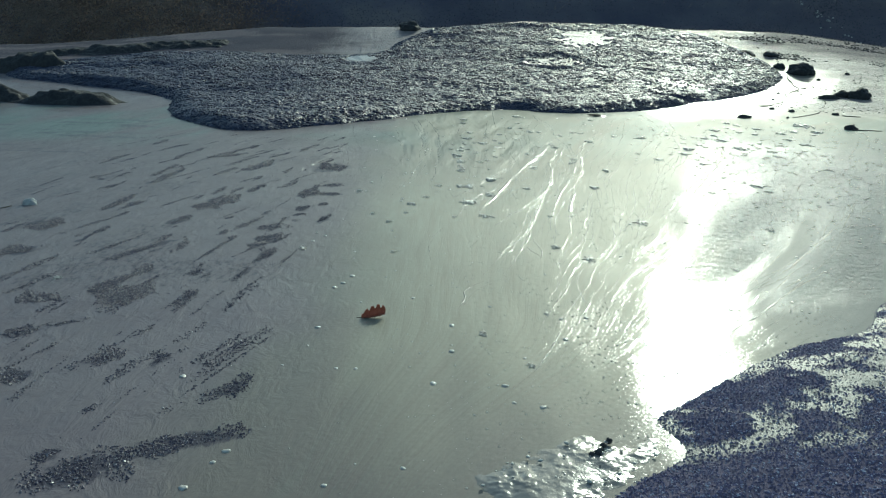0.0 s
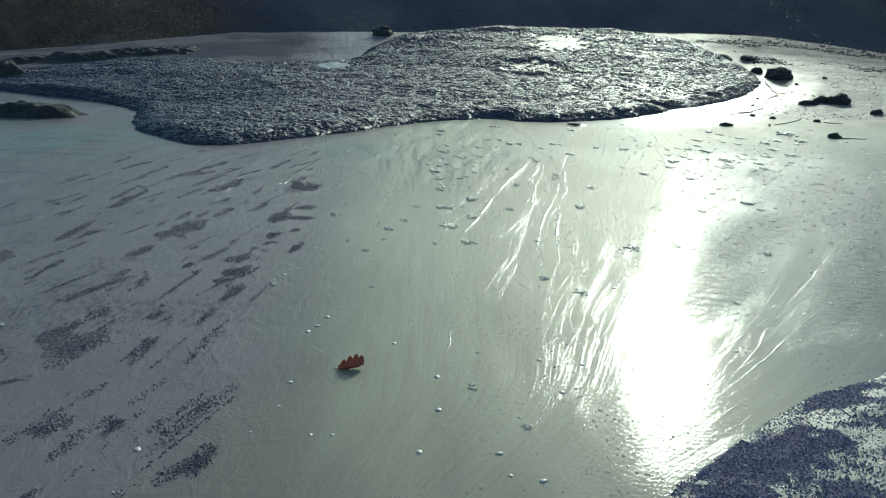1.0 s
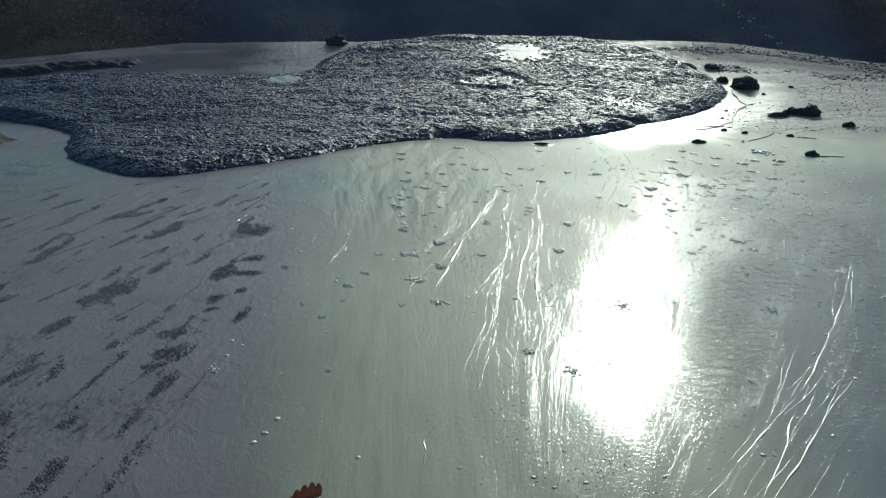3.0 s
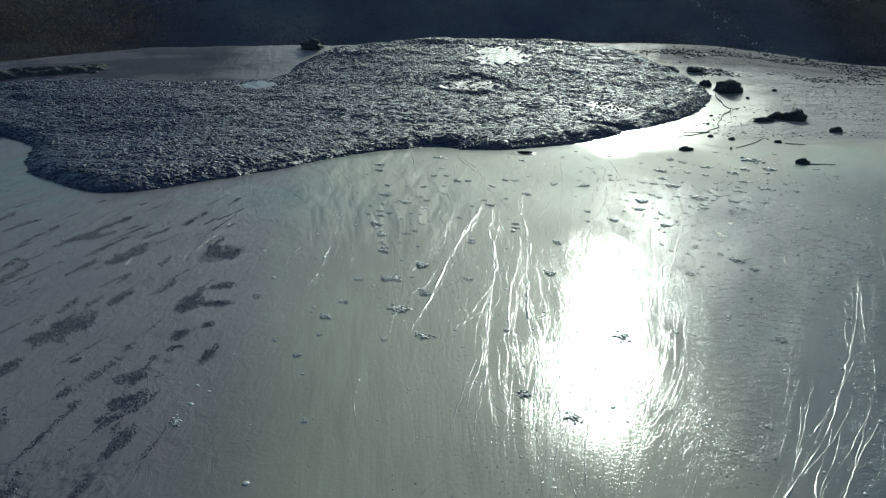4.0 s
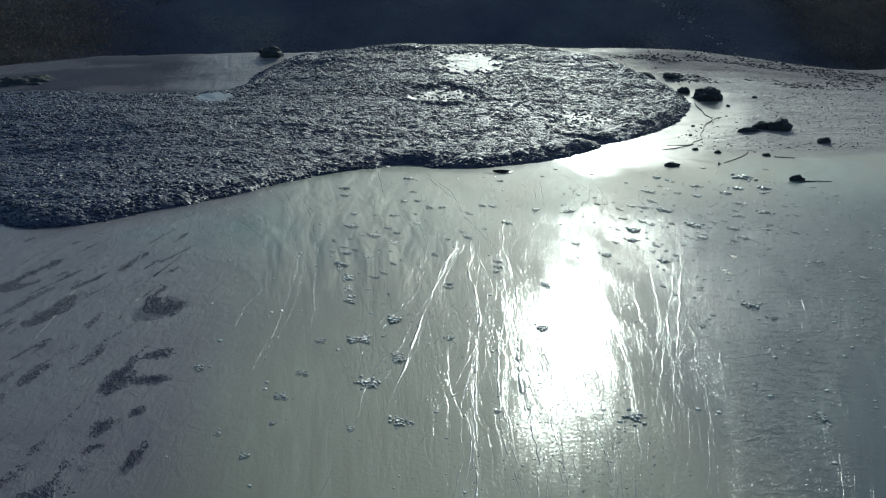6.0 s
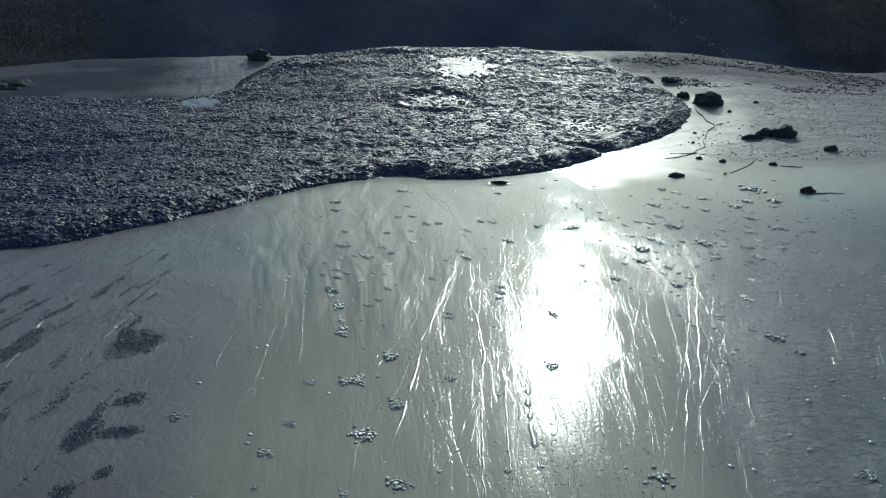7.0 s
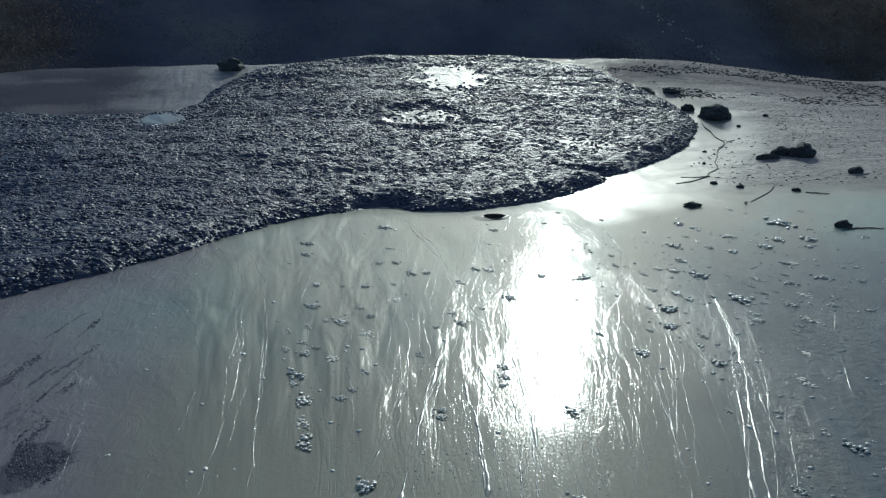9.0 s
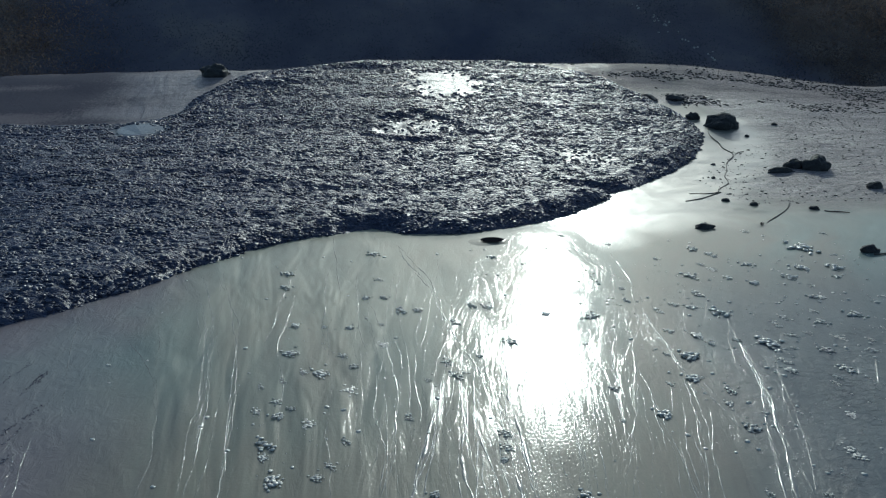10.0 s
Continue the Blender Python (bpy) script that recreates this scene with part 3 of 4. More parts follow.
def gravel_patch(x, y, length, width, turn, density=1.0, grain=0.0024):
    width *= 1.1
    n = int(density * length * width / (grain * grain * 2.6))
    u, w = rng.uniform(-1.25, 1.25, n), rng.uniform(-1.25, 1.25, n)
    a = radians(turn)
    px = x + 0.5 * length * u * math.cos(a) - 0.5 * width * w * math.sin(a)
    py = y + 0.5 * length * u * math.sin(a) + 0.5 * width * w * math.cos(a)
    ok = np.hypot(u, w) + 1.1 * fbm(px * 14 + 2.5 * py, py * 7, 4) + 0.75 * rng.rand(n) ** 1.3 < 0.9
    ok[0] = True
    px, py = px[ok], py[ok]
    v, f = scatter(chips8, px, py, ground_z(px, py) + 0.001, grain * (0.6 + 0.9 * rng.rand(len(px))), rng)
    return thing("gravel_patch", v, f, GRAIN, "streak of fine dark purplish gravel lying on the grey silt", "gravel", "gravel streaks on the silt", "stuff", False)


for row in GRAVEL + GRAVEL2 + GRAVEL3:
    gravel_patch(*row)
for i in range(150):
    y = rng.uniform(2.0, 7.6)
    x = -0.55 - 0.04 * y - 1.9 * rng.rand() ** 1.3
    gravel_patch(x, y, rng.uniform(0.12, 0.6), rng.uniform(0.015, 0.06), 76 + rng.uniform(-9, 9), 0.5)

BANK = [(2.6, 3.75), (1.97, 3.36), (1.72, 3.02), (1.38, 2.84), (1.05, 2.56), (0.86, 2.38), (0.70, 2.22), (0.74, 2.02), (0.55, 1.86), (0.42, 1.62), (0.4, 0.9), (1.6, 0.6), (3.0, 1.2), (3.2, 3.2)]
BANK_LINE = closed_curve(BANK, 6)


def bank_z(x, y, d):
    return ground_z(x, y) + 0.045 * smooth(0.0, 0.25, d) + smooth(0, 0.1, d) * (0.012 * fbm(x * 5, y * 5) + 0.006 * fbm(x * 16, y * 16)) - 0.01 * (1 - smooth(0, 0.04, d))


bx, by = np.arange(0.3, 3.3, 0.016), np.arange(0.5, 3.9, 0.016)
BX, BY = np.meshgrid(bx, by)
BD = inside_depth(BX.ravel(), BY.ravel(), BANK_LINE).reshape(BX.shape)
faces = grid_faces(len(bx), len(by), BD > -0.05)
bank = thing("gravel_bank", np.stack([BX, BY, bank_z(BX, BY, BD)], -1).reshape(-1, 3), faces, GRAVEL_BED,
             "low bank of fine dark wet gravel at the silt's edge", "gravel bank")


def silted(x, y):
    """Where wet silt fills the gravel of the bank, coloured paler for its sun glitter."""
    lie = smooth(1.88, 2.15, y - 0.12 * (x - 1.1)) * (1 - 0.6 * smooth(2.3, 2.9, x)) + 0.6 * (1 - smooth(0.0, 0.12, x - 0.45 - 0.3 * (y - 1.7)))
    return lie * smooth(-0.42, 0.3, fbm(x * 3.6 + 2, y * 4.6 + 5) + 0.5 * fbm(x * 17, y * 17, 3))


a = bank.data.attributes.new("silted", "FLOAT", "POINT")
a.data.foreach_set("value", silted(BX, BY).ravel().astype(np.float32))
n = 140000
px, py = rng.uniform(0.4, 2.9, n), rng.uniform(1.3, 3.7, n)
d = inside_depth(px, py, BANK_LINE)
pale = silted(px, py) + 0.12 > 0.25 + 0.95 * rng.rand(n)
ok = (d > 0.0) & ~pale
pale_ok = (d > 0) & pale & (rng.rand(n) < 0.3)
pale_x, pale_y, pale_d = px[pale_ok], py[pale_ok], d[pale_ok]
px, py, d = px[ok], py[ok], d[ok]
v, f = scatter(chips8, px, py, bank_z(px, py, d) + 0.001, 0.0027 * (0.6 + 0.9 * rng.rand(len(px))), rng)
part("gravel_cover", mesh_from("gravel_cover", v, f, BANK_GRAIN, False), bank)["kind"] = "stuff"
px, py, d = pale_x, pale_y, pale_d
v, f = scatter(chips8, px, py, bank_z(px, py, d), 0.0027 * (0.6 + 0.9 * rng.rand(len(px))), rng, 0.3)
part("wet_grit", mesh_from("wet_grit", v, f, GRIT), bank, "wet grit between the dark gravel, coloured paler for its sun glitter")["kind"] = "stuff"


# ---------- trickles ----------
def strip(p, width, length, seed, height):
    """A low rounded water thread along a line of places and headings."""
    height = min(height, 0.13 * width)
    t = np.linspace(0, 1, len(p))
    one = np.ones(len(p))
    w = width * (0.6 + 0.4 * vnoise(t * length * 4 + seed, one * seed * 2.1)) * np.minimum(1, 6 * t) * np.minimum(1, 4 * (1 - t))
    w = w * np.clip(0.7 + 1.1 * vnoise(t * length * 9 + 3 * seed, one * seed * 4.7), 0.08, 1) * np.clip(0.8 + 0.7 * vnoise(t * length * 28 + seed, one * seed * 3.1), 0.25, 1.2) + 0.001
    cols = []
    for off, hz in ((-1, -0.0015), (-0.6, 0.6), (0, 1.0), (0.6, 0.6), (1, -0.0015)):
        qx, qy = p[:, 0] - np.sin(p[:, 2]) * w * off * 0.5, p[:, 1] + np.cos(p[:, 2]) * w * off * 0.5
        cols.append(np.stack([qx, qy, ground_z(qx, qy) + (height * hz * w / width if hz > 0 else hz)], -1))
    v = np.stack(cols, 1).reshape(-1, 3)
    return thing("trickle", v, grid_faces(5, len(p)), RILL, "thin shining trickle of muddy water running over the silt", "trickle", "trickles on the silt")


def trickle(x, y, length, width, seed, height=0.0026):
    """A trickle that follows the lie of the silt."""
    height *= 0.45 + 0.55 * float(smooth(-0.3, 0.7, x))
    step, pts = 0.03, []
    for i in range(int(length / step)):
        dx, dy = float(flow_field(x, y)), -1.0
        dx += 0.08 * float(vnoise(x * 1.8, y * 1.3)) + 0.12 * float(vnoise(x * 5 + 40, y * 4.2)) + 0.16 * float(vnoise(y * 14 + seed, seed * 1.7))
        k = step / math.hypot(dx, dy)
        pts.append((x, y, math.atan2(dy, dx)))
        x, y = x + dx * k, y + dy * k
    return strip(np.array(pts), width, length, seed, height)


def run(x, y, length, a, b, c, mm, seed, aside=0.0):
    """A trickle that drifts sideways by a, b and c metres after each third of its length."""
    n = max(8, int(length / 0.012))
    u = np.linspace(0, 3, n)
    k = np.minimum(u.astype(int), 2)
    f = u - k
    knots = np.array([-a, 0, a, b, c, 2 * c - b])
    p0, p1, p2, p3 = knots[k], knots[k + 1], knots[k + 2], knots[k + 3]
    px = x + aside + 0.5 * (2 * p1 + (p2 - p0) * f + (2 * p0 - 5 * p1 + 4 * p2 - p3) * f * f + (3 * p1 - 3 * p2 + p3 - p0) * f ** 3)
    py = y - length * u / 3
    px = px + 0.011 * vnoise(py * 5 + seed, np.full(n, seed * 1.3)) + 0.004 * vnoise(py * 17, np.full(n, seed * 2.9 + 5))
    heading = np.arctan2(np.gradient(py), np.gradient(px))
    height = 0.0034 * (0.5 + 0.5 * float(smooth(-0.3, 0.7, x))) * (1 - 0.55 * float(smooth(1.9, 2.5, x)))
    mm = mm * (0.5 + 0.6 * float(smooth(-0.2, 0.8, x))) * (1.5 if mm > 12 else 1.15)
    strip(np.stack([px, py, heading], -1), 0.001 * mm, length, seed, height)


RILLS_A = [(-0.12, 7.51, 2.35, -0.02, -0.08, -0.19, 12), (-0.03, 7.64, 2.17, 0.01, -0.00, -0.02, 9), (-0.30, 6.40, 0.82, -0.08, -0.11, -0.10, 9),
           (0.65, 6.96, 1.78, -0.10, -0.31, -0.56, 12), (0.97, 7.37, 2.60, -0.26, -0.50, -0.73, 22), (0.46, 5.60, 0.92, -0.19, -0.28, -0.34, 9),
           (1.03, 7.36, 2.64, -0.15, -0.26, -0.60, 24), (1.10, 7.35, 2.94, -0.20, -0.38, -0.58, 18), (1.10, 6.72, 2.34, -0.13, -0.33, -0.43, 20),
           (1.18, 6.83, 2.42, -0.14, -0.30, -0.42, 22), (2.04, 9.33, 2.04, -0.16, -0.31, -0.48, 9), (1.51, 8.10, 1.59, -0.21, -0.34, -0.42, 9),
           (2.58, 7.61, 1.25, -0.12, -0.26, -0.42, 12)]
RILLS_B = [(2.24, 6.69, 2.30, -0.35, -0.70, -1.09, 18), (2.12, 5.99, 1.44, -0.26, -0.59, -0.77, 9), (2.10, 7.37, 0.99, -0.01, -0.02, -0.05, 12),
           (1.87, 6.62, 2.05, -0.23, -0.41, -0.68, 9), (1.76, 6.42, 1.85, -0.20, -0.39, -0.58, 9), (-0.29, 8.92, 2.22, 0.09, 0.15, 0.16, 12),
           (-0.19, 8.90, 3.09, 0.14, 0.16, 0.15, 9), (1.00, 9.53, 1.78, 0.03, 0.10, 0.02, 9), (1.00, 7.51, 1.48, -0.13, -0.29, -0.43, 22),
           (0.69, 7.10, 1.21, -0.06, -0.14, -0.26, 9), (1.04, 7.12, 1.41, -0.13, -0.19, -0.22, 18), (1.06, 7.20, 1.27, -0.07, -0.09, -0.15, 12),
           (1.39, 7.90, 2.22, -0.17, -0.27, -0.40, 24)]
RILLS_C = [(2.12, 8.02, 1.90, -0.18, -0.44, -0.71, 9), (2.23, 8.00, 2.44, -0.14, -0.38, -0.71, 12), (1.89, 7.23, 1.32, -0.10, -0.21, -0.37, 9),
           (2.59, 7.61, 1.57, -0.15, -0.40, -0.67, 9), (1.84, 6.92, 0.88, -0.07, -0.14, -0.20, 12), (2.95, 5.62, 2.81, -0.58, -1.24, -1.89, 18),
           (1.87, 3.97, 1.12, -0.30, -0.64, -1.00, 16), (0.79, 5.65, 1.87, -0.16, -0.26, -0.41, 12), (0.50, 4.44, 0.86, -0.09, -0.18, -0.26, 9),
           (0.49, 4.08, 0.19, 0.02, 0.04, 0.06, 9), (0.25, 3.52, 0.38, -0.08, -0.10, -0.13, 12), (0.84, 4.96, 1.59, -0.08, -0.20, -0.27, 9),
           (1.16, 5.92, 2.79, -0.22, -0.39, -0.63, 9)]
RILLS_D = [(2.55, 7.38, 2.00, -0.25, -0.48, -0.68, 12), (2.45, 4.93, 0.61, -0.11, -0.22, -0.33, 9), (-0.84, 7.20, 1.16, -0.04, -0.10, -0.23, 9),
           (-0.80, 7.04, 1.23, 0.04, 0.08, 0.08, 12), (-0.82, 6.89, 1.33, -0.12, -0.20, -0.18, 9), (-1.09, 7.06, 1.56, -0.24, -0.25, -0.26, 9),
           (-0.94, 4.77, 0.61, 0.04, 0.09, 0.15, 12), (-0.97, 5.74, 0.95, -0.01, -0.02, -0.14, 9), (0.96, 7.31, 2.54, -0.22, -0.47, -0.70, 9),
           (0.82, 5.77, 2.13, -0.18, -0.29, -0.46, 14), (0.64, 5.09, 0.61, -0.12, -0.22, -0.31, 9), (0.54, 4.25, 0.38, 0.01, 0.02, -0.01, 9),
           (0.82, 5.39, 1.29, -0.09, -0.16, -0.19, 12)]
RILLS_E = [(-0.17, 5.96, 0.64, -0.05, -0.10, -0.13, 9), (0.04, 4.45, 0.64, -0.04, -0.06, -0.05, 9), (2.68, 7.87, 3.37, -0.38, -0.87, -1.39, 16),
           (1.61, 4.92, 1.31, -0.17, -0.39, -0.67, 9), (2.61, 5.83, 0.48, -0.09, -0.18, -0.28, 9), (2.78, 5.31, 0.79, -0.16, -0.32, -0.47, 12),
           (1.83, 4.28, 0.44, -0.09, -0.17, -0.26, 9), (1.87, 3.98, 0.48, -0.15, -0.30, -0.43, 9), (-0.32, 9.00, 2.25, 0.12, 0.16, 0.18, 12),
           (-0.23, 8.98, 2.57, 0.17, 0.19, 0.21, 9), (0.56, 9.82, 1.29, -0.01, -0.02, -0.03, 9), (1.00, 9.59, 2.56, 0.10, 0.08, 0.14, 12),
           (-0.92, 8.47, 1.63, 0.05, 0.14, 0.26, 9)]
RILLS_F = [(-0.75, 8.35, 1.18, 0.16, 0.32, 0.41, 9), (0.68, 8.40, 2.08, 0.04, -0.00, -0.13, 12), (1.55, 7.27, 1.08, -0.10, -0.20, -0.31, 9),
           (1.94, 7.42, 1.18, -0.14, -0.32, -0.51, 9), (1.97, 6.78, 0.52, -0.07, -0.14, -0.21, 12), (2.38, 4.67, 1.54, -0.25, -0.65, -1.12, 9),
           (2.02, 3.97, 1.19, -0.32, -0.63, -0.99, 12), (1.37, 3.44, 0.62, -0.17, -0.37, -0.61, 9), (1.30, 3.87, 1.04, -0.19, -0.39, -0.66, 9)]
RILLS_G = [(0.87, 5.52, 1.09, -0.09, -0.17, -0.22, 12), (0.80, 4.00, 0.80, -0.07, -0.13, -0.13, 9), (2.06, 8.27, 2.09, -0.24, -0.52, -0.73, 9),
           (2.36, 8.81, 1.38, -0.15, -0.30, -0.50, 12), (2.42, 8.67, 1.12, -0.12, -0.24, -0.36, 9), (2.52, 9.35, 1.65, -0.10, -0.20, -0.37, 9),
           (2.28, 9.54, 1.09, 0.00, 0.00, 0.02, 12), (1.82, 6.92, 0.48, -0.05, -0.09, -0.14, 9), (1.13, 7.09, 0.87, -0.00, -0.01, -0.04, 9),
           (1.15, 7.41, 0.69, -0.01, -0.02, -0.02, 12), (1.01, 7.43, 1.14, -0.12, -0.23, -0.33, 9), (1.04, 7.17, 0.91, -0.08, -0.13, -0.15, 9)]
r2 = random.Random(5)
k = 0
for row in RILLS_A + RILLS_B + RILLS_C + RILLS_D + RILLS_E + RILLS_F + RILLS_G:
    k += 1
    run(*row, k)
    if row[6] > 10:
        run(row[0], row[1] - 0.1 * row[2], 0.85 * row[2], *row[3:6], 7, k + 200, r2.choice((-1, 1)) * r2.uniform(0.02, 0.045))
for i in range(26):
    trickle(r2.uniform(-0.6, 3.0), r2.uniform(7.0, 9.6), r2.uniform(0.6, 2.4), r2.choice((0.004, 0.006, 0.008)), k)
    k += 1
for i in range(46):
    trickle(r2.gauss(1.5, 0.42), r2.uniform(5.0, 9.2), r2.uniform(0.8, 2.8), r2.choice((0.004, 0.006, 0.009)), k)
    k += 1
for i in range(36):
    trickle(r2.uniform(0.6, 2.0), r2.uniform(2.9, 5.4), r2.uniform(0.4, 1.4), r2.choice((0.004, 0.006, 0.009)), k)
    k += 1
for i in range(60):
    trickle(r2.uniform(1.7, 3.8), r2.uniform(3.8, 7.6), r2.uniform(0.08, 0.5), r2.choice((0.006, 0.009, 0.014)), k, 0.005)
    k += 1

# ---------- clods of mud ----------
pebbles = [blob(2, 0.5, s + 40, 0.8) for s in range(4)]


stone_kinds = [mesh_from("mud_pellet", 0.5 * sv, sf, CLOD) for sv, sf in pebbles]
bead_shapes = [blob(1, 0.5, q + 90, 0.85) for q in range(4)]
bead_kinds = [mesh_from("pellet", 0.5 * sv, sf, CLOD) for sv, sf in (blob(1, 0.5, q + 80, 0.85) for q in range(6))]


def clod(seed, count, stretch):
    """A loose heap of pellets, about 1 across, scaled when it is set down."""
    r = random.Random(seed)
    top = tagged(new("mud_clod"), "small crumbly heap of grey mud pellets on wet silt", "mud clod", "clods strewn on the silt")
    for i in range(count):
        ob = part("pellet", r.choice(bead_kinds), top)
        q = r.uniform(0.13, 0.3)
        u, w = r.gauss(0, 0.2) * stretch, r.gauss(0, 0.42)
        lift = max(0.0, 1 - math.hypot(1.6 * u, 0.9 * w))
        ob.matrix_basis = pose(u, w, 0.12 * q + 0.1 * lift * r.random(), r.uniform(-14, 14), r.uniform(-14, 14), r.uniform(0, 360)) @ Matrix.Diagonal((q * 1.15, q, q * 0.5, 1))
    return top


clod_kinds = [clod(i, 22 + 3 * (i % 4), 1.0 + 0.2 * (i % 3)) for i in range(9)]


def set_clod(x, y, s):
    ob = copy_thing(r2.choice(clod_kinds), pose(x, y, float(ground_z(x, y)), 0, 0, r2.gauss(0, 14)))
    ob.scale = (s, s * r2.uniform(0.7, 1.15), s)


def set_pellet(x, y, s):
    ob = tagged(new("mud_pellet", r2.choice(stone_kinds)), "tiny rounded pellet of grey mud on the silt", "mud pellet", "pellets strewn on the silt")
    ob.matrix_world = pose(x, y, float(ground_z(x, y)), 0, 0, r2.uniform(0, 360)) @ Matrix.Diagonal((s * 0.85, s * 0.7, s * 0.42, 1))


CLODS_A = [(2.78, 8.49, 10), (2.67, 8.17, 8), (2.45, 8.01, 6), (2.53, 7.95, 8), (2.64, 7.86, 14), (2.24, 7.62, 6), (2.36, 7.54, 9), (2.19, 7.29, 13), (2.09, 7.05, 10), (2.38, 7.42, 6),
           (2.20, 6.91, 6), (2.13, 6.78, 5), (1.96, 7.01, 4), (1.80, 6.73, 9), (1.68, 7.00, 5), (1.61, 6.71, 4), (1.82, 6.55, 3), (3.30, 8.68, 9), (3.02, 8.43, 7), (3.13, 8.31, 9),
           (2.97, 7.73, 6), (2.87, 7.62, 5), (3.35, 8.01, 8), (3.20, 7.79, 5), (3.15, 7.63, 8), (2.67, 7.37, 13), (2.77, 7.30, 4), (2.93, 7.25, 9), (2.63, 7.16, 5), (2.60, 7.05, 7)]
CLODS_B = [(2.88, 7.01, 8), (2.77, 6.95, 5), (3.42, 7.70, 10), (3.16, 7.21, 6), (3.91, 8.97, 18), (3.61, 8.54, 11), (3.84, 8.50, 13), (3.73, 8.33, 7), (3.43, 8.38, 11), (2.34, 6.16, 3),
           (2.13, 6.06, 4), (1.92, 6.11, 4), (2.97, 8.71, 5), (3.15, 8.95, 8), (0.22, 8.95, 10), (0.20, 8.67, 8), (0.26, 8.04, 8), (0.41, 7.99, 4), (0.55, 7.96, 8), (0.23, 7.65, 10),
           (0.37, 7.39, 9), (0.49, 7.59, 5), (0.53, 7.45, 6), (0.29, 7.42, 5), (0.19, 7.34, 4), (0.09, 7.30, 4), (0.17, 7.13, 5), (0.08, 7.05, 5), (0.17, 6.99, 8), (0.23, 7.05, 5)]
CLODS_C = [(0.38, 7.05, 3), (0.45, 7.01, 3), (0.44, 6.74, 5), (0.12, 6.76, 10), (0.12, 6.66, 5), (0.16, 6.48, 9), (0.32, 6.48, 6), (0.50, 6.81, 3), (0.72, 6.90, 5), (0.86, 7.24, 4),
           (0.68, 8.43, 8), (0.78, 8.41, 6), (0.79, 8.76, 5), (0.72, 7.98, 4), (0.82, 9.33, 9), (0.85, 8.18, 9), (0.95, 8.16, 7), (1.12, 7.95, 6), (1.27, 8.20, 7), (1.36, 8.16, 7),
           (1.00, 7.27, 7), (0.99, 7.43, 5), (0.73, 6.30, 6), (1.16, 7.47, 4), (1.09, 6.68, 6), (1.07, 6.57, 6), (1.04, 6.49, 6), (-0.15, 4.99, 5), (-0.07, 5.20, 5), (0.01, 5.56, 4)]
CLODS_D = [(-0.18, 4.76, 4), (0.11, 4.68, 4), (0.33, 4.71, 4), (0.22, 5.06, 7), (0.34, 5.34, 5), (0.21, 5.57, 7), (1.47, 4.66, 3), (1.93, 4.55, 4), (1.81, 4.72, 3)]
NEAR = [(-.38, 4.72, 4), (-.27, 4.53, 5), (-.17, 4.99, 6), (-.01, 5.56, 4), (.21, 5.56, 7), (.35, 5.29, 7), (.19, 5.08, 7), (.29, 4.71, 7), (.64, 4.08, 6), (.72, 6.24, 6),
        (.16, 6.13, 8), (1.21, 4.62, 8), (2.25, 5.75, 10), (1.91, 4.51, 6), (2.28, 5.55, 6), (-.2, 3.93, 4), (.68, 4.74, 4), (-.09, 5.21, 4), (.61, 5.51, 6), (1.47, 3.75, 4),
        (-.64, 4.27, 2), (-.42, 2.91, 3), (-.23, 2.54, 2), (.04, 2.44, 3), (.28, 2.43, 3), (.38, 2.59, 4), (.1, 2.96, 3), (.22, 2.88, 4), (.79, 3.88, 6), (-.42, 3.38, 3)]
NEAR2 = [(-.39, 3.44, 3), (-.36, 3.54, 3), (-.66, 3.96, 5), (-.03, 1.91, 2), (-.23, 1.82, 2), (-.53, 1.98, 3), (-.55, 1.92, 2), (-.59, 1.79, 3), (.3, 2.31, 2), (.39, 2.28, 3),
         (.1, 2.71, 3), (.53, 2.84, 3), (.15, 5.55, 8), (1.13, 4.6, 3), (-1.67, 3.43, 5), (-.8, 2.45, 3), (.55, 2.02, 5), (.5, 1.97, 4)]
for x, y, cm in CLODS_A + CLODS_B + CLODS_C + CLODS_D + NEAR + NEAR2:
    if cm > 3:
        set_clod(x, y, 0.84 * cm / 100)
    else:
        set_pellet(x, y, cm / 100)
for i in range(360):
    x, y = r2.uniform(-0.7, 4.6), r2.uniform(1.7, 9.4)
    if x > 0.7 and y < 3.8 and x > (y - 1.6):
        continue
    if r2.random() < 0.09 and y > 5:
        set_clod(x, y, r2.uniform(0.04, 0.085))
    else:
        set_pellet(x, y, r2.uniform(0.010, 0.026) * (0.7 + 0.08 * y))
for i in range(44):
    set_clod(r2.uniform(2.0, 4.6), r2.uniform(5.2, 9.6), r2.uniform(0.025, 0.05))
n = 900
px, py = rng.uniform(1.9, 4.4, n), rng.uniform(4.2, 8.8, n)
v, f = scatter(bead_shapes, px, py, ground_z(px, py), 0.004 + 0.009 * rng.rand(n) ** 2, rng, 0.6)
thing("mud_crumbs", v, f, CLOD, "small pale crumbs of mud strewn over the silt", "mud crumbs", kind="stuff")
for i, ob in enumerate(clod_kinds):
    px = (0.15, 0.3, 0.5, 2.4, 2.6, 3.1, 3.4, 3.0, 0.7)[i]
    py = (6.3, 6.9, 7.2, 6.3, 6.6, 7.4, 8.0, 8.6, 7.7)[i]
    ob.location, ob.scale = (px, py, float(ground_z(px, py))), (0.06, 0.06, 0.03)
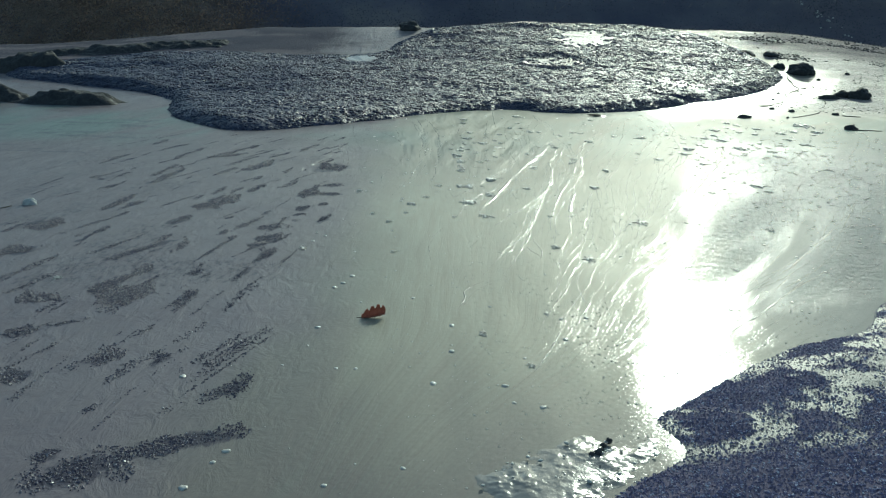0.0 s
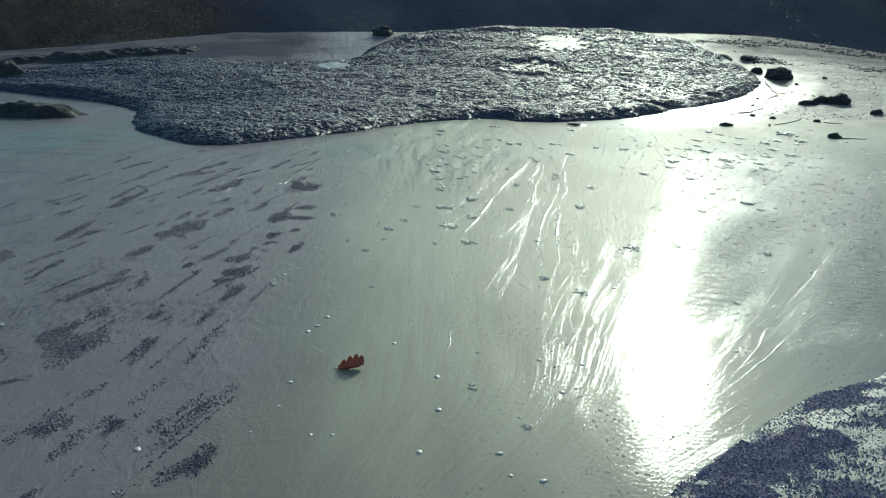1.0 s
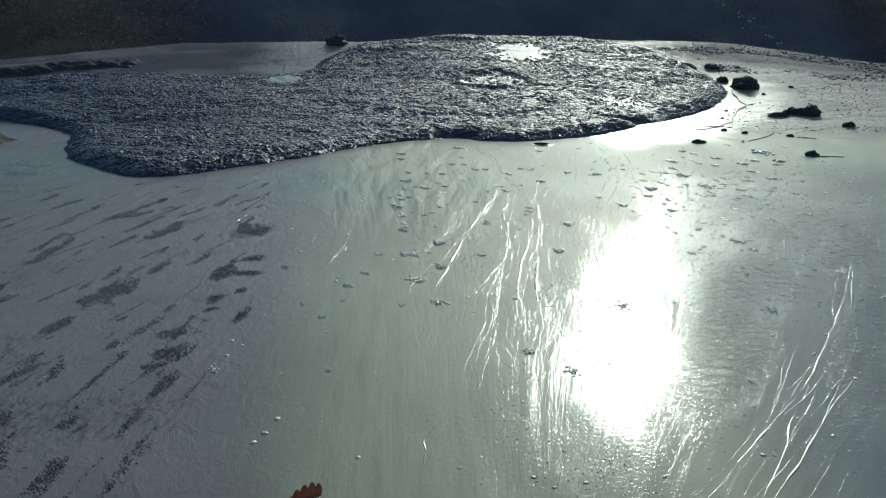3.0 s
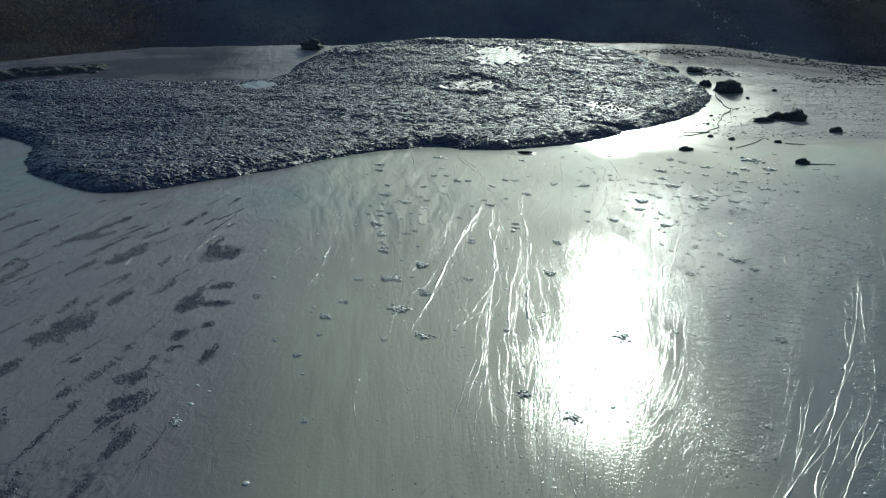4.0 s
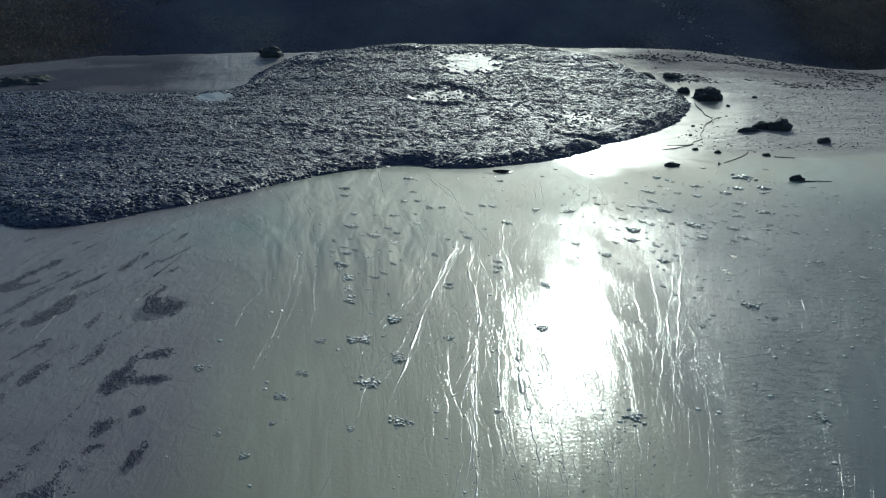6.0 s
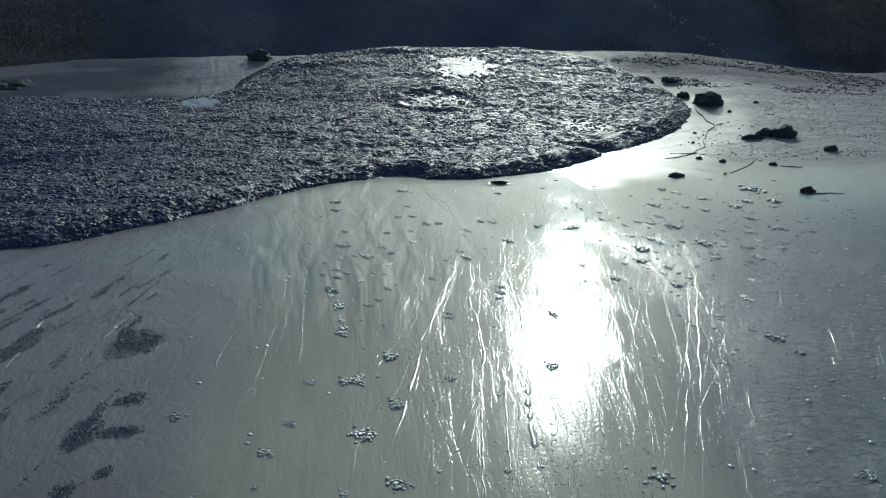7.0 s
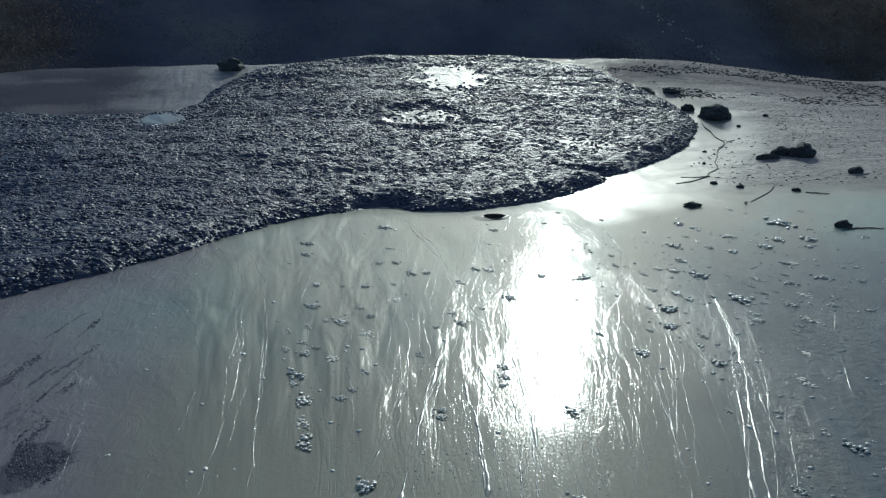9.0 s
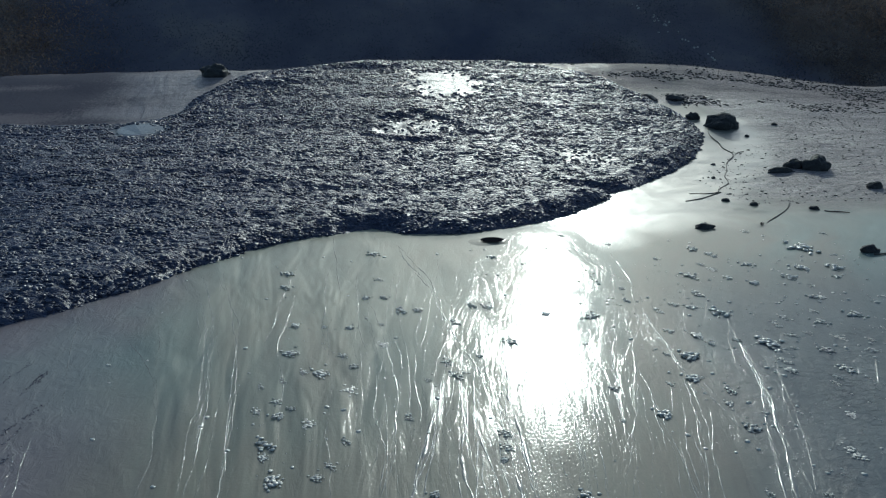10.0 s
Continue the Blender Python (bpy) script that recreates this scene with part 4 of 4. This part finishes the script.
# fine grit too small to tell apart
n = 6000
px = np.concatenate([rng.normal(1.1, 0.55, n), rng.uniform(0.0, 2.4, n // 3)])
py = np.concatenate([rng.uniform(1.7, 6.0, n), rng.uniform(1.7, 8.5, n // 3)])
ok = (fbm(px * 3.0, py * 2.0 + 3, 3) + 0.2 * rng.rand(len(px)) > 0.02) & (inside_depth(px, py, BANK_LINE) < 0)
px, py = px[ok], py[ok]
v, f = scatter(chips8, px, py, ground_z(px, py), 0.0012 + 0.0032 * rng.rand(len(px)) ** 2, rng)
thing("mud_grit", v, f, CLOD, "fine wet grit sprinkled over the grey silt", "grit", kind="stuff")
n = 9000
px, py = rng.uniform(4.2, 11.0, n), rng.uniform(10.3, 16.2, n)
px, py = np.concatenate([px, rng.uniform(2.6, 10.0, 4000), rng.uniform(4.3, 8.0, 5000)]), np.concatenate([py, rng.normal(15.6, 0.6, 4000), rng.normal(15.0, 0.45, 5000)])
ok = (fbm(px * 0.9, py * 2.2 + 30, 4) + 0.3 * rng.rand(len(px)) > 0.1) & (inside_depth(px, py, MASS_LINE) < -0.25)
px, py = px[ok], py[ok]
v, f = scatter(lumps, px, py, ground_z(px, py), 0.004 + 0.012 * rng.rand(len(px)) ** 5 + 0.02 * (py > 14.2) * rng.rand(len(px)) ** 3, rng, 0.6)
thing("earth_crumbs", v, f, EARTH, "dark crumbs of earth strewn over drying mud", "earth crumbs", kind="stuff")


# ---------- oak leaf ----------
def oak_leaf(x, y, turn):
    """A curled dry oak leaf resting on one edge, lobes upward."""
    nu, nv, L = 97, 17, 0.105
    vs = []
    for i in range(nu):
        u = i / (nu - 1)
        lobe = 0.87 + 0.13 * math.tanh(2.6 * (math.cos(2 * math.pi * (u * 4.2 + 0.2)) + 0.5))
        half = 0.040 * math.sin(math.pi * min(1, u * 0.90 + 0.06)) ** 0.45 * lobe * (0.72 + 0.4 * u) + 0.001
        for j in range(nv):
            w = (j / (nv - 1)) * 2 - 1
            q = w * half / 0.040
            px = (u - 0.5) * L * 0.9 + 0.006 * max(0.0, q) * (0.3 + u)
            py = 0.022 * q if q < 0 else 0.016 * q - 0.010 * q * q
            pz = 0.004 + (0.004 * abs(q) if q < 0 else 0.047 * q ** 1.15) + 0.012 * u * u + 0.0012 * math.sin(u * 27 + 3 * w)
            vs.append((px, py, pz))
    me = mesh_from("blade", vs, grid_faces(nv, nu), LEAF)
    top = tagged(new("oak_leaf"), "curled dry orange-brown oak leaf lying on wet silt", "leaf")
    blade = part("blade", me, top)
    sol = blade.modifiers.new("thick", "SOLIDIFY")
    sol.thickness = 0.0008
    cu = bpy.data.curves.new("stem", "CURVE")
    cu.dimensions, cu.bevel_depth = "3D", 0.0011
    sp = cu.splines.new("POLY")
    sp.points.add(6)
    for i, pt in enumerate(sp.points):
        pt.co = (-0.5 * L - 0.004 * i + 0.01, 0.001 * i, 0.005 - 0.0003 * i, 1)
    cu.materials.append(BARK)
    part("stem", cu, top, "thin brown leaf stalk")
    top.matrix_world = pose(x, y, float(ground_z(x, y)) - 0.003, 0, 0, turn)


oak_leaf(-0.215, 3.03, 12)


# ---------- rocks, vent, twigs ----------
def rock(x, y, w, d, h, seed, label, turn=0.0, name="rock", mat=None):
    sv, sf = blob(4, 0.3, seed)
    rough = 1 + 0.16 * fbm(sv[:, 0] * 2.2 + 3 * seed, sv[:, 1] * 2.2 + sv[:, 2] * 2.9, 4)
    sv = sv * rough[:, None]
    sv = sv * np.array([w / 2, d / 2, h])
    sv[:, 2] = np.maximum(sv[:, 2], -0.25 * h)
    ob = thing(name, sv, sf, mat or ROCK, label, "rock" if name == "rock" else name.replace("_", " "))
    ob.matrix_world = pose(x, y, float(ground_z(x, y)) - 0.02 * h, 0, 0, turn)
    return ob


rock(5.55, 13.35, 0.44, 0.38, 0.15, 1, "dark rounded rock half sunk in pale mud")
rock(5.36, 13.72, 0.18, 0.14, 0.08, 2, "small dark rock beside a larger rounded rock")
rock(5.63, 11.45, 0.30, 0.22, 0.13, 3, "dark humped rock on pale mud beside flat stones")
rock(5.42, 11.52, 0.20, 0.12, 0.09, 4, "dark stone leaning against a humped rock")
rock(5.18, 11.36, 0.30, 0.10, 0.05, 5, "low flat dark stone lying on pale mud")
rock(5.75, 10.68, 0.14, 0.10, 0.06, 6, "small dark stone on pale mud")
rock(4.33, 8.82, 0.15, 0.09, 0.05, 7, "small dark stone on wet silt beside a twig")
rock(3.46, 9.62, 0.15, 0.10, 0.04, 8, "small flat dark stone on bright wet silt")
rock(-0.75, 16.1, 0.40, 0.30, 0.13, 9, "dark rock at the far rim of the mud")


def ridge(x, y, length, width, height, turn, seed, label, name="mud_ridge"):
    """A slumped mud ridge: an uneven crest with lumps along it."""
    us, ws = np.arange(-0.5, 0.5001, 0.02 / length), np.arange(-0.5, 0.5001, 0.02 / width)
    U, W = np.meshgrid(us, ws)
    a = radians(turn)
    X, Y = x + U * length * math.cos(a) - W * width * math.sin(a), y + U * length * math.sin(a) + W * width * math.cos(a)
    edge = np.hypot(2 * U, 2 * W) + 0.55 * fbm(X * 2.2 + seed, Y * 3.5, 4)
    body = 1 - smooth(0.15, 0.85, edge)
    Z = ground_z(X, Y) - 0.03 + body * (height * (0.8 + 0.8 * fbm(X * 1.8 + seed, Y * 2.5)) + 0.03) + body * (0.02 * crust(X, Y, 0.09, seed) + 0.02 * fbm(X * 12, Y * 12, 3))
    thing(name, np.stack([X, Y, Z], -1).reshape(-1, 3), grid_faces(len(us), len(ws)), ROCK, label, name.replace("_", " "))


ridge(-4.45, 9.7, 2.1, 0.55, 0.12, 5, 13, "long dark ridge of slumped wet mud")
ridge(-5.5, 9.95, 1.8, 0.8, 0.17, -6, 14, "dark hump of slumped wet mud")
ridge(-6.4, 12.7, 2.6, 0.9, 0.3, 10, 16, "eroded dark bank of wet mud with pale edges", "mud_bank")
ridge(-5.6, 14.8, 5.0, 0.9, 0.09, 7, 21, "low dark eroded bank at the rim of the mud", "mud_bank")
rock(-2.46, 4.78, 0.085, 0.05, 0.035, 15, "pale broken stone chip lying on wet silt", 20, "stone_chip", CHIP)


def twig(x, y, length, turn, thick, label):
    cu = bpy.data.curves.new("twig", "CURVE")
    cu.dimensions, cu.bevel_depth, cu.bevel_resolution = "3D", thick, 2
    sp = cu.splines.new("POLY")
    sp.points.add(7)
    rr = random.Random(int(abs(x * 100)))
    for i, pt in enumerate(sp.points):
        u = i / 7 - 0.5
        pt.co = (u * length, 0.06 * length * rr.uniform(-1, 1), thick * 0.7 + 0.002 * rr.random(), 1)
        pt.radius = 1.0 - 0.5 * i / 7
    cu.materials.append(BARK)
    ob = tagged(new("twig", cu), label, "twig")
    ob.matrix_world = pose(x, y, float(ground_z(x, y)), 0, 0, turn)


twig(-2.62, 4.63, 0.24, 42, 0.004, "thin dark twig lying beside a pale stone chip")
twig(4.45, 8.72, 0.30, -6, 0.006, "thin dark twig lying on wet silt beside a stone")
twig(3.98, 9.66, 0.05, 60, 0.012, "short dark stub of wood on bright silt")

def root(points, thick, label):
    cu = bpy.data.curves.new("root", "CURVE")
    cu.dimensions, cu.bevel_depth, cu.bevel_resolution = "3D", thick, 2
    sp = cu.splines.new("NURBS")
    sp.points.add(len(points) - 1)
    sp.use_endpoint_u = True
    for i, (pt, (x, y)) in enumerate(zip(sp.points, points)):
        pt.co, pt.radius = (x, y, float(ground_z(x, y)) + 0.5 * thick, 1), 1.0 - 0.55 * i / len(points)
    cu.materials.append(BARK)
    tagged(new("root", cu), label, "root")


root([(5.36, 13.3), (5.16, 12.95), (5.2, 12.65), (5.05, 12.4), (5.12, 12.1), (4.78, 11.8), (4.68, 11.5), (4.5, 11.3), (4.48, 11.05), (4.2, 10.85), (4.18, 10.7), (4.0, 10.66), (3.86, 10.7)], 0.007, "thin dark winding root on bright mud beside the flow")
root([(4.18, 10.72), (4.0, 10.6), (3.94, 10.52), (3.7, 10.45)], 0.006, "short dark root end on bright mud")
root([(5.08, 12.1), (5.14, 12.2), (5.24, 12.22)], 0.005, "short dark forked root on bright mud")
root([(4.62, 10.3), (4.42, 10.0), (4.3, 9.95), (4.05, 9.7)], 0.006, "thin crooked dark root lying on wet silt")
for x, y, w in ((4.63, 11.74, 0.07), (4.38, 11.25, 0.08), (4.26, 10.27, 0.12), (4.07, 10.42, 0.10), (4.71, 10.07, 0.12), (6.31, 13.4, 0.12), (5.66, 12.9, 0.09)):
    rock(x, y, 0.7 * w, 0.45 * w, 0.25 * w, int(40 * x), "small dark stone lying on pale wet mud", 30 * math.sin(9 * x))
rock(5.06, 14.6, 0.36, 0.3, 0.09, 51, "dark rough lump of earth beside the mud flow", name="earth_lump", mat=EARTH)
rock(5.55, 14.7, 0.26, 0.22, 0.08, 52, "dark rough lump of earth beside the mud flow", name="earth_lump", mat=EARTH)
twig(4.85, 9.95, 0.2, -28, 0.006, "thin dark twig lying on wet silt among stones")


def vent(x, y, r, label):
    vs, nr, na = [], 9, 32
    prof = [(1.9, -0.004), (1.5, 0.002), (1.2, 0.006), (1.06, 0.008), (1.0, 0.007), (0.94, 0.005), (0.7, -0.006), (0.35, -0.008), (0.01, -0.008)]
    for q, h in prof:
        for j in range(na):
            a = 2 * math.pi * j / na
            k = q * r * (1 + 0.12 * math.sin(2 * a + 1) + 0.07 * math.sin(5 * a))
            vs.append((k * math.cos(a) * 1.25, k * math.sin(a), h * (1 + 0.4 * math.sin(a + 2))))
    fs = [[i * na + j, i * na + (j + 1) % na, (i + 1) * na + (j + 1) % na, (i + 1) * na + j] for i in range(nr - 1) for j in range(na)]
    top = tagged(new("mud_vent"), label, "mud vent")
    part("rim", mesh_from("rim", vs, fs, MUD), top)
    # a flat black disc above the ground paints the hole's shade
    disc = [(1.02 * r * 1.25 * math.cos(2 * math.pi * j / na), 1.02 * r * math.sin(2 * math.pi * j / na), 0.013) for j in range(na)]
    part("pool", mesh_from("pool", disc, [list(range(na))], VENT_HOLE, False), top, "flat black disc for the vent's shaded hole")
    top.matrix_world = pose(x, y, float(ground_z(x, y)))


vent(1.71, 9.52, 0.068, "small round mud vent with a blackened opening beside the mud flow")

# ---------- far hillside growth ----------
def foliage_mass(name, count, area, size, seed, mat, label, leaves=26):
    """Low shrubs as clouds of small leaf blades on the far slope."""
    r = np.random.RandomState(seed)
    x, y = r.uniform(area[0], area[1], count), r.uniform(area[2], area[3], count)
    z = ground_z(x, y)
    n = count * leaves
    s = np.repeat(size * (0.5 + r.rand(count)), leaves)
    off = r.normal(0, 0.5, (n, 3)) * s[:, None]
    off[:, 2] = np.abs(off[:, 2]) * 1.1
    c = np.stack([np.repeat(x, leaves), np.repeat(y, leaves), np.repeat(z, leaves)], -1) + off
    a = r.normal(0, 1, (n, 3))
    a /= np.linalg.norm(a, axis=1, keepdims=True)
    b = np.cross(a, r.normal(0, 1, (n, 3)))
    b /= np.linalg.norm(b, axis=1, keepdims=True)
    w = np.full((n, 1), 0.03)
    v = np.stack([c + a * w * 1.8, c + b * w, c - a * w * 1.8, c - b * w], 1).reshape(-1, 3)
    return thing(name, v, np.arange(4 * n).reshape(-1, 4), mat, label, "shrubs", kind="stuff")


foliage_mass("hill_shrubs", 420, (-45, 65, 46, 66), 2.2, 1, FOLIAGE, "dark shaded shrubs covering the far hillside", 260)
foliage_mass("brown_brush", 260, (-36, -10, 46, 60), 2.2, 2, DRY_BRUSH, "brown dry brush on the slope behind the mud", 300)
foliage_mass("brown_thicket", 150, (30, 46, 48, 60), 2.2, 3, DRY_BRUSH, "brown dry thicket on the far slope", 300)
gully = [blob(1, 0.4, q + 60) for q in range(3)]
r4 = np.random.RandomState(8)
t = r4.rand(44)
qx, qy = 25.0 - 4.5 * t + r4.normal(0, 0.25, 44), 50 + 12 * t + r4.normal(0, 0.3, 44)
v, f = scatter(gully, qx, qy, ground_z(qx, qy) + 0.5, 0.03 + 0.06 * r4.rand(44), r4)
thing("gully_stones", v, f, CHIP, "pale stones strewn down a gully on the far hillside", "stones", kind="stuff")


# ---------- mud swell beside the gravel bank, puddle in the flow ----------
SWELL = closed_curve([(0.16, 1.86), (0.25, 1.95), (0.34, 2.0), (0.42, 2.09), (0.50, 2.11), (0.56, 2.07), (0.62, 2.08), (0.70, 2.12), (0.70, 2.02), (0.58, 1.88), (0.5, 1.74), (0.40, 1.6), (0.26, 1.66)], 6)
sx, sy = np.arange(0.05, 0.85, 0.0045), np.arange(1.5, 2.25, 0.0045)
SX, SY = np.meshgrid(sx, sy)
SD = inside_depth(SX.ravel(), SY.ravel(), SWELL).reshape(SX.shape) + 0.05 * fbm(SX * 22, SY * 22, 4)
SZ = ground_z(SX, SY) + 0.008 * smooth(0, 0.14, SD) + smooth(0, 0.07, SD) * smooth(-0.35, 0.3, fbm(SX * 9, SY * 9 + 4)) * (0.004 * np.abs(fbm(SX * 26, SY * 26)) + 0.003 * fbm(SX * 75, SY * 75, 3)) - 0.005 * (1 - smooth(-0.015, 0.02, SD))
faces = grid_faces(len(sx), len(sy), SD > -0.03)
swell = thing("mud_swell", np.stack([SX, SY, SZ], -1).reshape(-1, 3), faces, RILL, "lumpy shining swell of soft mud beside the gravel bank", "mud swell")
for i, (x, y, r) in enumerate(((0.555, 2.06, 0.013), (0.535, 2.035, 0.011), (0.515, 1.995, 0.015), (0.495, 1.985, 0.012), (0.525, 2.01, 0.010))):
    rock(x, y, 1.5 * r, 1.4 * r, 0.9 * r, 31 + i, "dark wet mud lump on a shining mud swell", name="mud_lump", mat=EARTH).location.z += 0.008
for i in range(70):
    x, y = r2.uniform(0.12, 0.7), r2.uniform(1.6, 2.12)
    if inside_depth(np.array([x]), np.array([y]), SWELL)[0] > 0.0:
        q = r2.uniform(0.004, 0.013)
        part("pellet", r2.choice(bead_kinds), swell).matrix_basis = pose(x, y, float(ground_z(x, y)) + 0.008, 0, 0, r2.uniform(0, 360)) @ Matrix.Diagonal((q * 1.4, q, q * 0.8, 1))
na = 40
pool = [(-1.33 + 0.28 * math.cos(2 * math.pi * j / na) * (1 + 0.2 * math.sin(3 * j)), 13.35 + 0.30 * math.sin(2 * math.pi * j / na), 0) for j in range(na)]
ax, ay = np.array([p[0] for p in pool]), np.array([p[1] for p in pool])
zp = mass_z(ax, ay, inside_depth(ax, ay, MASS_LINE))[0] + 0.012
thing("puddle", [(a, b, float(z)) for (a, b, c), z in zip(pool, zp)], [list(range(na))], STILL, "small dark puddle at the edge of the mud flow", "puddle", smooth_shade=False)
